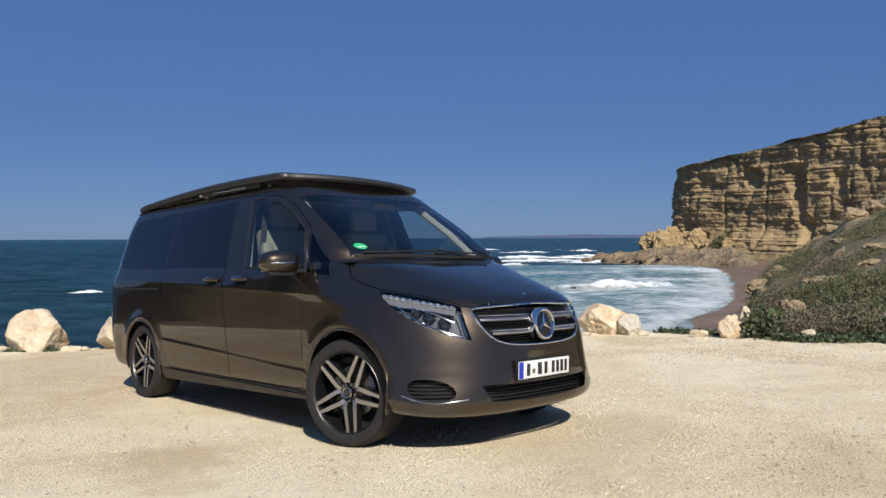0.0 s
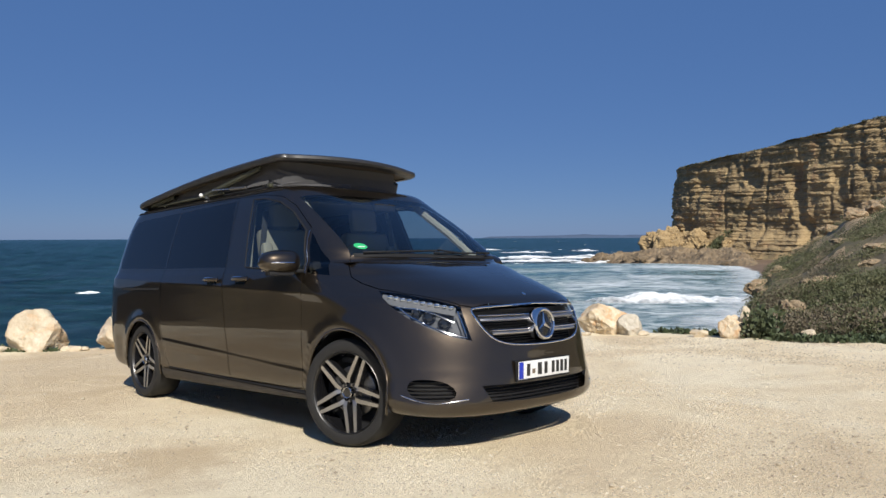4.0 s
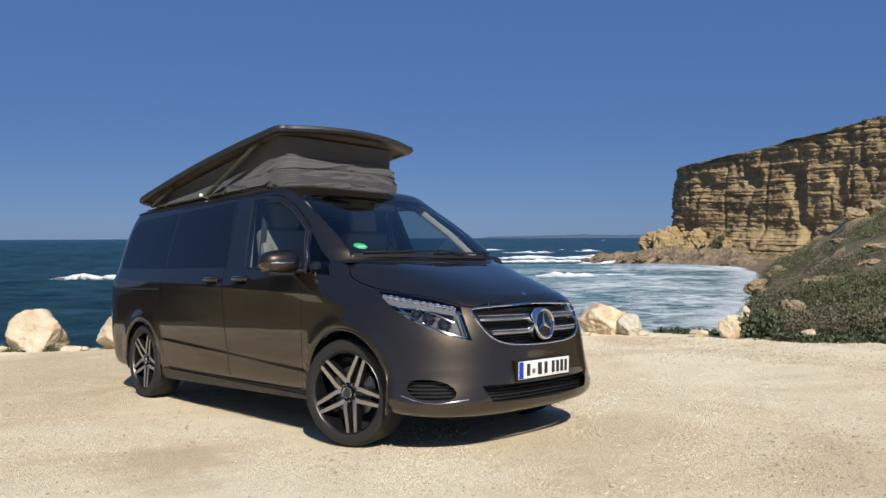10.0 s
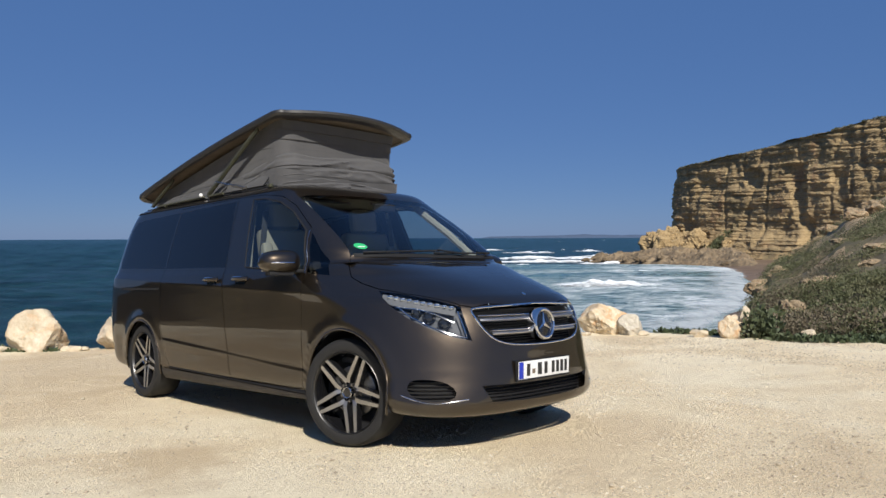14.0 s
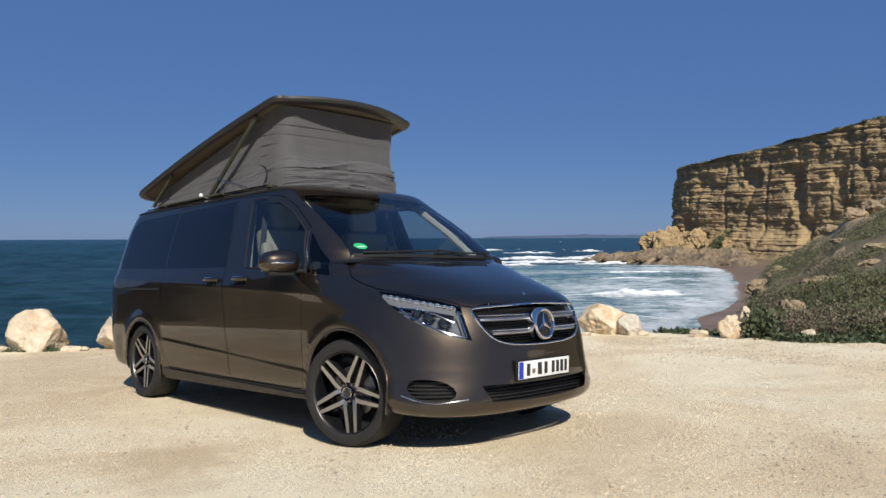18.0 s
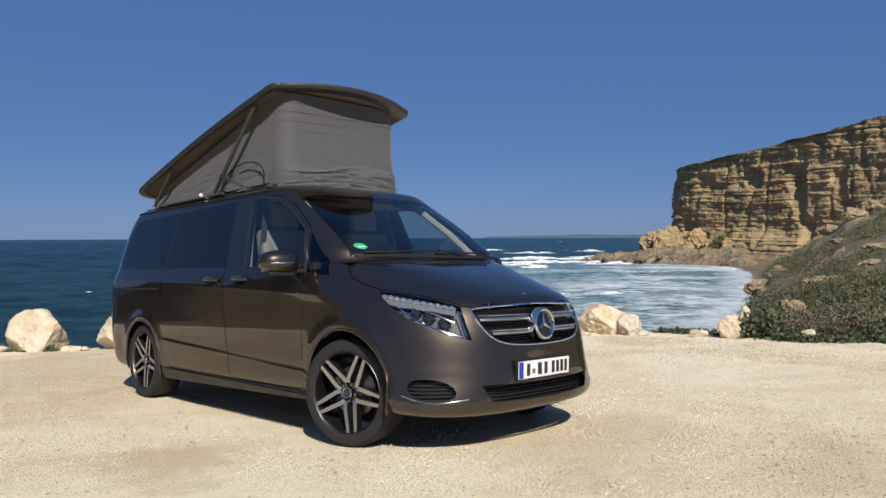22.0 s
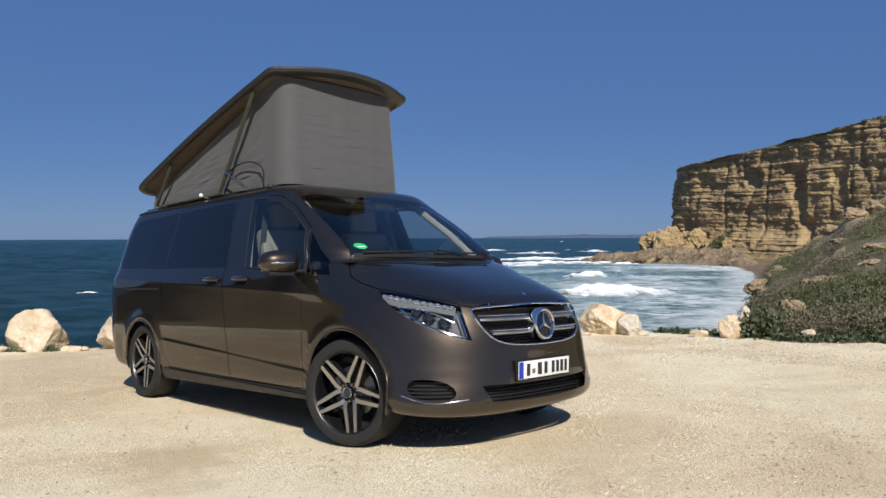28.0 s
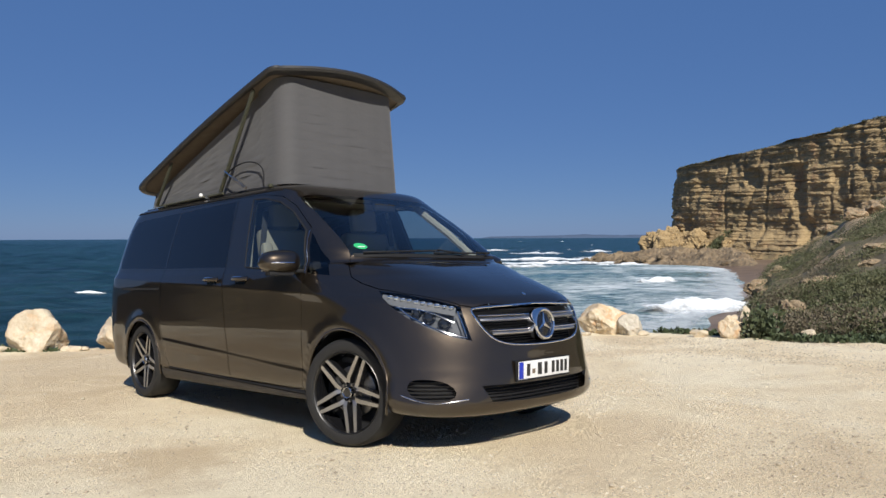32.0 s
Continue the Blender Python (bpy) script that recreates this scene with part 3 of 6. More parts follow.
# lower intake and bumper
intake = part("lower_intake", grid_bm(lambda u, v: on_front(-0.58 + 1.16 * u, 0.29 + 0.15 * v, -0.07), 30, 4), BLACK, van, "black lower intake")
for k in range(5):
    z = 0.328 + 0.021 * k
    w = 0.465 + 0.016 * k
    part("slat", grid_bm(lambda u, v: on_front(-w + 2 * w * u, z - 0.005 + 0.01 * v, -0.018 - 0.02 * (1 - v)), 24, 2), SLAT, intake)
for s in (0, 1):
    m = Matrix.Diagonal((1, -1 if s else 1, 1, 1))
    def put(name, bm, mat, parent, label=""):
        if s:
            bmesh.ops.transform(bm, matrix=m, verts=bm.verts)
        return part(name, bm, mat, parent, label)
    fog = put("fog_grille", grid_bm(lambda u, v: on_corner(-0.07 + 0.34 * u, 0.33 + 0.15 * v, -0.045), 16, 8), BLACK, van, "black ribbed corner grille")
    for k in range(5):
        z = 0.362 + 0.022 * k
        put("rib", grid_bm(lambda u, v: on_corner(-0.065 + 0.335 * u, z - 0.006 + 0.012 * v, -0.006 - 0.022 * (1 - v)), 14, 2), SLAT, fog)
    for k0, k1, thick_ in ((0, 4, 0.004), (4, 12, 0.0018), (12, 16, 0.004)):
        put("trim_strip", tube_bm([on_corner(-0.085 + 0.40 * k / 16, 0.376 - 0.045 * math.sin(min(1, k / 9) * 1.57) + 0.02 * max(0, (k - 9) / 7), 0.005) for k in range(k0, k1 + 1)], thick_, 8), CHROME, fog, "chrome strip")
    lamp = put("headlight", lens.copy(), LENS, van, "clear headlight with bright reflectors")
    lamp.visible_shadow = False
    put("housing", grid_bm(lambda u, v: on_corner(-0.31 + 0.66 * u, 0.68 + 0.35 * v, -0.085), 24, 14), HOUSING, lamp, "smoked silver lamp housing")
    for k in range(10):
        a0 = -0.215 + 0.046 * k
        z0 = 0.983 - 0.0082 * k
        q = on_corner(a0, z0, -0.022)
        put("led_cell", box_bm((0.032, 0.012, 0.022), q, 0.005, Matrix.Rotation(math.radians(48), 4, "Z")), SILVER, lamp, "silver daytime light cell")
    def band(u, v):
        a = -0.272 + 0.50 * u
        z = 1.000 - 0.170 * (a + 0.293) - 0.12 * max(0, a) ** 2
        return on_corner(a, z + 0.006 - 0.050 * v, -0.026 - 0.014 * v)
    put("led_band", grid_bm(band, 24, 4), LEDBAND, lamp, "smoked band behind the daytime light")
    top = [(-0.16, 0.917), (-0.02, 0.905), (0.10, 0.872), (0.225, 0.815)]
    put("light_bar", tube_bm([on_corner(a, z, -0.03) for a, z in dense(top, 0.03, False)], 0.0045, 8), CHROME, lamp, "bright bar")
    rim = [(0.240, 0.88), (0.275, 0.80), (0.305, 0.715), (0.20, 0.742), (0.07, 0.79), (-0.06, 0.852), (-0.13, 0.90)]
    put("light_bar", tube_bm([on_corner(a, z, -0.014) for a, z in dense(rim, 0.025, False)], 0.0045, 8), CHROME, lamp, "bright bar")
    for a, z, r in ((-0.03, 0.888, 0.030), (0.060, 0.856, 0.036), (0.165, 0.812, 0.036)):
        q = on_corner(a, z, -0.062)
        bm = revolve_bm([(0.0001, -0.03), (r * 0.5, -0.026), (r * 0.85, -0.012), (r, 0.0), (r * 1.15, 0.004), (r * 1.2, 0.03)], 24)
        bmesh.ops.transform(bm, matrix=Matrix.Translation(q) @ Matrix.Rotation(math.radians(48), 4, "Z"), verts=bm.verts)
        pod = put("projector", bm, SMOKE, lamp, "dark glass projector")
        bm = revolve_bm([(r * 1.02, -0.004), (r * 1.12, -0.008), (r * 1.2, 0.0)], 24)
        bmesh.ops.transform(bm, matrix=Matrix.Translation(q) @ Matrix.Rotation(math.radians(48), 4, "Z"), verts=bm.verts)
        put("projector_ring", bm, CHROME, lamp)
lens.free()
fog_hole.free()

# windscreen base, wipers, sticker
part("cowl", grid_bm(lambda u, v: on_front(-0.715 + 1.43 * u, 1.237 + 0.026 * v, 0.004), 40, 4), BLACK, van, "black cowl under the windscreen")
for y0, y1, z1 in ((-0.66, 0.02, 1.282), (-0.05, 0.60, 1.274)):
    wiper = part("wiper", tube_bm([on_front(y0 + (y1 - y0) * k / 14, 1.262 + (z1 - 1.262) * (k / 14) ** 1.4, 0.018) for k in range(15)], 0.008, 6), BLACK, van, "black wiper")
    part("wiper_arm", tube_bm([on_front(y1 - 0.02 + 0.25 * k / 8 * (1 if y1 < 0.3 else -1) * (1 if y1 < 0.3 else 0.3), 1.248 + (z1 - 1.252) * (1 - k / 8) ** 0.8, 0.03) for k in range(9)], 0.007, 6), BLACK, wiper)
bm = bmesh.new()
cs = [bm.verts.new(on_front(-0.645 + 0.042 * math.cos(k * math.pi / 10), 1.315 + 0.022 * math.sin(k * math.pi / 10), 0.003)) for k in range(20)]
bm.faces.new(cs)
part("sticker", bm, GREEN, van, "green round sticker on the glass")
part("sticker_mark", grid_bm(lambda u, v: on_front(-0.668 + 0.046 * u, 1.306 + 0.006 * v, 0.005), 4, 2), WHITE, van)
part("rear_view_mirror", box_bm((0.04, 0.22, 0.06), (-0.72, 0.0, 1.665), 0.018), BLACK, van, "black rear-view mirror")

# ---- flanks ----
for s in (-1, 1):
    mir = empty("door_mirror")
    mir.parent = van
    mir.matrix_local = pose(-0.575, s * 1.075, 1.212, 0, 0, s * 12)
    bm = bmesh.new()
    bmesh.ops.create_uvsphere(bm, u_segments=36, v_segments=22, radius=1)
    for v in bm.verts:
        c = v.co
        f = 1.0 if c.x > 0 else 0.55
        sx = math.copysign(abs(c.x) ** 0.9, c.x)
        v.co = Vector((0.115 * sx * f, 0.147 * math.copysign(abs(c.y) ** 0.75, c.y), 0.084 * math.copysign(abs(c.z) ** 0.8, c.z) * (1 - 0.12 * c.y * s)))
    part("housing", bm, PAINT, mir, "dark brown mirror housing")
    part("indicator", tube_bm([(0.117 * math.cos(k) + 0.003, 0.136 * math.sin(k) * 1.0, -0.008) for k in np.linspace(-0.9 if s > 0 else -1.25, 1.25 if s > 0 else 0.9, 14)], 0.007, 8), CHROME, mir, "clear indicator strip")
    part("lower_cover", box_bm((0.10, 0.18, 0.03), (0.02, 0, -0.080), 0.012), BLACK, mir)
    part("stalk", box_bm((0.08, 0.17, 0.024), (0.02, -s * 0.13, -0.062), 0.010), BLACK, mir, "black stalk")
    part("mirror_glass", box_bm((0.004, 0.2, 0.13), (-0.062, 0, 0), 0.001), CHROME, mir)
    for x, tail in ((-1.31, 1), (-1.78, -1)):
        h = part("door_handle", tube_bm([on_side(x - 0.11 + 0.22 * k / 10, 1.098, s, 0.014 + 0.034 * math.sin(k / 10 * math.pi) ** 0.5) for k in range(11)], 0.013, 8, flat=1.2), PAINT, van, "painted door handle")
        part("handle_strip", tube_bm([on_side(x - 0.09 + 0.18 * k / 10, 1.108, s, 0.018 + 0.036 * math.sin(k / 10 * math.pi) ** 0.5) for k in range(11)], 0.006, 6), CHROME, h, "chrome strip")
        part("handle_recess", grid_bm(lambda u, v: on_side(x - 0.075 + 0.15 * u, 1.062 + 0.06 * v, s, 0.010), 8, 4), GLOSSBLACK, h)
    part("slide_rail", grid_bm(lambda u, v: on_side(-3.66 + 0.88 * u, 1.018 + 0.022 * v, s, 0.011), 20, 1), BLACK, van, "black slot of the sliding door")
    part("rail_end", box_bm((0.02, 0.012, 0.02), on_side(-3.62, 1.028, s, 0.002), 0.004), BLACK, van)
    part("window_bar", tube_bm([on_side(-0.466 - 0.118 * k / 8, 1.132 + 0.305 * k / 8, s, 0.004) for k in range(9)], 0.006, 8), GLOSSBLACK, van, "black window bar")
    # chrome line added as the highlight along the door gap, no separate bar
    part("window_bar", tube_bm([on_side(-0.462 - 0.118 * k / 8, 1.13 + 0.31 * k / 8, s, 0.008) for k in range(9)], 0.0018, 6), CHROME, van, "thin chrome line standing for the door gap's highlight")
    part("window_pillar", grid_bm(lambda u, v: on_side(-2.762 - 0.016 * u, 1.215 + 0.52 * v, s, 0.001), 2, 10), GLOSSBLACK, van)
    part("side_skirt", grid_bm(lambda u, v: on_side(-2.76 + 2.33 * u, 0.226 + 0.038 * u + (0.092 - 0.062 * u) * v, s, 0.010 + 0.004 * math.sin(v * math.pi)), 40, 8), SILL, van, "dark brown sill with its undercut shade in the colour")
    part("sill_strip", tube_bm([on_side(-2.62 + 2.14 * k / 20, 0.331 - 0.028 * k / 20, s, 0.004) for k in range(21)], 0.006, 6), BLACK, van, "black sill strip")
    for cx, cz, r in ((0.005, 0.355, 0.408), (-3.19, 0.35, 0.385)):
        pts = []
        for k in range(30):
            a = math.radians(-16 + 212 * k / 29)
            x, z = cx + r * math.cos(a), max(cz + r * math.sin(a), 0.255)
            pts.append(on_side(x, z, s, 0.008))
        part("arch_edge", tube_bm(pts, 0.009, 8), PAINT, van, "rolled edge of the wheel arch")
    part("window_seal", tube_bm([on_side(x, z, s, 0.001) for x, z in dense(DOOR_GLASS, 0.04)], 0.007, 6, closed=True), BLACK, van, "black window seal")
    part("roof_gutter", tube_bm([on_side(x, 1.80, s, 0.002) for x in np.linspace(-3.9, -1.1, 30)], 0.008, 6), BLACK, van, "black roof joint")

# ---- cabin ----
part("dashboard", grid_bm(lambda u, v: Vector((-0.12 - 0.62 * v, -0.80 + 1.6 * u, 1.20 - 0.08 * v - 0.5 * max(0, v - 0.75) * 4 * 0.6 + 0.02 * math.cos(u * 14) * v)), 30, 14), DARKTRIM, van, "dark dashboard")
part("headliner", grid_bm(lambda u, v: Vector((-1.0 - 2.75 * u, -0.68 + 1.36 * v, 1.735 + 0.02 * math.sin(v * math.pi))), 12, 8), TRIM, van, "pale headliner")
part("cabin_floor", box_bm((3.9, 1.7, 0.04), (-2.0, 0, 0.55), 0.01), DARKTRIM, van)
part("rear_trim", box_bm((0.03, 1.4, 1.1), (-3.7, 0, 1.12), 0.01), DARKTRIM, van)
for s in (-1, 1):
    seat = empty("front_seat")
    seat.parent = van
    seat.matrix_local = pose(-1.31, s * 0.43, 0.53)
    part("cushion", box_bm((0.52, 0.52, 0.16), (0.12, 0, 0.32), 0.05, seg=3), BEIGE, seat, "beige leather cushion")
    part("backrest", box_bm((0.13, 0.50, 0.66), (-0.16, 0, 0.66), 0.055, Matrix.Rotation(-0.18, 4, "Y"), seg=3), BEIGE, seat, "beige leather backrest")
    part("head_restraint", box_bm((0.10, 0.28, 0.22), (-0.24, 0, 1.10), 0.045, Matrix.Rotation(-0.12, 4, "Y"), seg=3), BEIGE, seat, "beige head restraint")
    for k in (-1, 1):
        part("bolster", box_bm((0.12, 0.09, 0.5), (-0.10, k * 0.23, 0.62), 0.04, Matrix.Rotation(-0.18, 4, "Y"), seg=3), BEIGE, seat)
    part("pillar_trim", tube_bm([(-1.43, s * 0.82, 1.1), (-1.49, s * 0.76, 1.45), (-1.53, s * 0.70, 1.72)], 0.018, 8), TRIM, van, "pale pillar trim")
    part("screen_pillar_trim", tube_bm([(-0.36, s * 0.70, 1.24), (-0.64, s * 0.665, 1.46), (-1.0, s * 0.61, 1.715)][0 if s > 0 else 1:], 0.032, 8), TRIM, van, "pale windscreen pillar trim")
    part("belt", box_bm((0.006, 0.05, 0.62), (-1.44, s * 0.69, 1.35), 0.001, Matrix.Rotation(0.1 * s, 4, "X")), DARKTRIM, van, "dark seat belt")
    part("sun_visor", box_bm((0.14, 0.38, 0.018), (-1.02, s * 0.34, 1.725), 0.008, Matrix.Rotation(0.25, 4, "Y")), DARKTRIM, van)
part("steering_wheel", revolve_bm([(0.165, 0.0), (0.175, -0.014), (0.19, -0.014), (0.198, 0.0), (0.19, 0.014), (0.175, 0.014), (0.165, 0.0)], 36), DARKTRIM, van).matrix_local = pose(-0.72, 0.42, 1.07, 0, 25, 90)
part("cabin_divider", box_bm((0.04, 1.62, 0.7), (-1.95, 0, 0.9), 0.02), DARKTRIM, van)

# ---- canvas sides of the rising roof: stiff strips that unfold from the top ----
STRIPS = 12
FOOT = Vector((-1.225, 0, 1.874))
TIMES = [0, 1, 2, 3, 4, 5, 6, 7.5, 9, 11, 13, 15, 17, 19, 21, 23, 25, 25.6, 26.4, 27.2, 28, 28.6, 32]


def canvas_head(g):
    return roof_pose(g) @ Vector((2.77, 0, 0.025 + 0.057 * min(1, g / 0.6)))


FULL = (canvas_head(1) - FOOT).length
STRIP = FULL / STRIPS


def joints(g, loose=1.0):
    """Joints of the canvas from head to foot, in the plane of x and z: (place, stretch of the strip above it, way out)."""
    head = canvas_head(g)
    line = FOOT - head
    line.y = 0
    want = min(line.length / FULL, 1.0) * STRIPS
    lo, hi = -6.0, STRIPS + 8.0

    def stretch(m, n):
        k = min(max((m - n) / 7 + 0.5, 0), 1)
        return 0.05 + 0.95 * k * k * (3 - 2 * k)
    for _ in range(40):
        m = (lo + hi) / 2
        lo, hi = (m, hi) if sum(stretch(m, n) for n in range(STRIPS)) < want else (lo, m)
    s = [stretch(lo, n) for n in range(STRIPS)]
    total, way = sum(s), line.normalized()
    perp = Vector((-way.z, 0, way.x))
    out, at, off = [(head.copy(), 1, 0.0)], 0.0, 0.0
    for n in range(STRIPS):
        at += s[n] / total
        off = (0.007 if n % 2 else -0.005) * (1 - s[n]) if n < STRIPS - 1 else 0.0
        tuck = -0.09 * min(1, 2 * (1 - want / STRIPS)) * min(1, g * 4) * math.sin(at * math.pi) if loose else 0
        out.append((head + line * at + perp * (off + tuck), s[n], off))
    return out


def canvas_half(n):
    return 0.605 + 0.03 * (n / STRIPS) ** 1.3


def front_strip(n):
    def fn(u, v):
        k = u * 2 - 1
        run = abs(k) * 0.95
        w, r = canvas_half(n + 1 - v), 0.16
        x0 = 0.035 * (1 - ((w - r) / w) ** 2)
        if run < w - r:
            x, y = 0.035 * (1 - (run / w) ** 2), run
        elif run < w - r + r * math.pi / 2:
            a = (run - w + r) / r
            x, y = x0 - r * (1 - math.cos(a)), w - r + r * math.sin(a)
        else:
            leg = run - (w - r + r * math.pi / 2)
            x, y = x0 - r - leg, w - 0.25 * leg * leg
        y = y if k > 0 else -y
        q = noise.noise(Vector((y * 5, n * 1.7 + v, 3.1))) * 0.004 * (0.4 + n / STRIPS)
        return Vector((x + q, y + (0.004 * math.copysign(1, y) if abs(y) > 0.5 else 0), STRIP * 1.03 * v - 0.002))
    return grid_bm(fn, 64, 4)


def side_strip(n, s):
    def fn(u, v):
        h = (STRIP * 1.04 * u + 0.010) * v
        q = noise.noise(Vector((u * 9 + n * 2.3, v * 1.2 + n, 7.7 + s))) * 0.010 * min(1, u * 2) * (0.3 + n / STRIPS)
        return Vector((2.31 * u, q, h))
    return grid_bm(fn, 40, 4)


fronts = [part("canvas_front_strip", front_strip(n), FABRIC, van, "grey canvas") for n in range(STRIPS)]
flanks = [(s, n, part("canvas_side_strip", side_strip(n, s), FABRIC, van, "grey canvas")) for s in (-1, 1) for n in range(STRIPS)]


# slack canvas gathered at the foot, in three overlapping gathers
def gather(k):
    def fn(u, v):
        q = u * 2 - 1
        run = abs(q) * 1.75
        w, r = 0.612 - 0.006 * k, 0.15
        if run < w - r:
            x, y, nx, ny = 0.035 * (1 - (run / w) ** 2), run, 1, 0
        elif run < w - r + r * math.pi / 2:
            a = (run - w + r) / r
            x, y, nx, ny = 0.035 * (1 - ((w - r) / w) ** 2) - r * (1 - math.cos(a)), w - r + r * math.sin(a), math.cos(a), math.sin(a)
        else:
            x, y, nx, ny = 0.035 * (1 - ((w - r) / w) ** 2) - r - (run - (w - r + r * math.pi / 2)), w, 0, 1
        sg = 1 if q > 0 else -1
        s = run * sg
        h = 0.13 * v
        f1 = 1 - 2 * abs(noise.noise(Vector((s * 2.0 + h * 8 * sg + k * 5, h * 17, k * 3.3))))
        f2 = 1 - 2 * abs(noise.noise(Vector((s * 5.1 - h * 14, h * 22 + 4, k * 7.7))))
        body = math.sin(min(1, v * 1.15) * math.pi) ** 0.6 if v < 0.87 else 0.3 * (1 - v) / 0.13
        out = body * (0.006 + 0.026 * f1 + 0.009 * f2) - (0.012 if v > 0.9 else 0)
        h += 0.045 * noise.noise(Vector((s * 2.2, k * 4.1, 5))) * v
        return Vector((x + nx * out, (y + ny * out) * sg, h))
    return grid_bm(fn, 170, 14)


gathers = [part("canvas_gather", gather(k), FABRIC, van, "crumpled slack grey canvas") for k in range(3)]

# ---- lifting arms ----
def arm_rest(g, tip, length):
    """Where an arm that hangs from the roof at tip stands on its tube, and its angle."""
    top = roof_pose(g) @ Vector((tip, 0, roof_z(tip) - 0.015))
    rise = max(top.z - 1.872, -0.02)
    foot = top.x - math.sqrt(length * length - rise * rise)
    return foot, 1.872, math.asin(rise / length)


ARMS = []
for foot, length, width in ((2.46, 1.0, 0.044), (0.84, 0.52, 0.038)):
    for s in (-1, 1):
        bm = box_bm((length, 0.018, width), (length / 2, 0, 0), 0.005)
        box_bm((length * 0.96, 0.006, width * 0.5), (length / 2, -0.011 * -s, 0), 0.002, bm=bm)
        arm = part("lifting_arm", bm, STEEL, van, "olive steel lifting arm")
        ARMS.append((arm, foot, length, s))
STRUTS = []
for s in (-1, 1):
    a = part("gas_strut", tube_bm([(0, 0, 0), (0.26, 0, 0)], 0.013, 12), BRAKE, van, "grey gas strut")
    b = part("strut_rod", tube_bm([(0, 0, 0), (0.32, 0, 0)], 0.006, 10), CHROME, van, "polished rod")
    STRUTS.append((a, b, s))
LOOPS = []
for s in (-1, 1):
    pts = [(0.36 - 0.36 * math.cos(k / 24 * math.pi), 0, 0.24 * math.sin(k / 24 * math.pi) ** 0.7) for k in range(25)]
    LOOPS.append((part("cable", tube_bm(pts, 0.006, 8), BLACK, van, "black cable loop"), s))
    part("roof_rail", tube_bm([(-3.75, s * 0.665, 1.838), (-2.9, s * 0.67, 1.846), (-1.5, s * 0.665, 1.848), (-1.28, s * 0.655, 1.844)], 0.013, 8), BLACK, van, "black roof rail")
    part("base_tube", tube_bm([(-3.45, s * 0.685, 1.862), (-2.1, s * 0.69, 1.866)], 0.011, 10), STEEL, van, "olive steel tube")
    knob = bmesh.new()
    bmesh.ops.create_uvsphere(knob, u_segments=14, v_segments=10, radius=0.019, matrix=Matrix.Translation((-2.50, s * 0.70, 1.884)))
    part("rail_knob", knob, WHITE, van, "small white rail knob")
    for x in (-2.40, -1.33, -3.3):
        part("bracket", box_bm((0.05, 0.03, 0.03), (x, s * 0.685, 1.857), 0.008), ALLOY if x == -2.40 else STEEL, van, "small metal bracket")


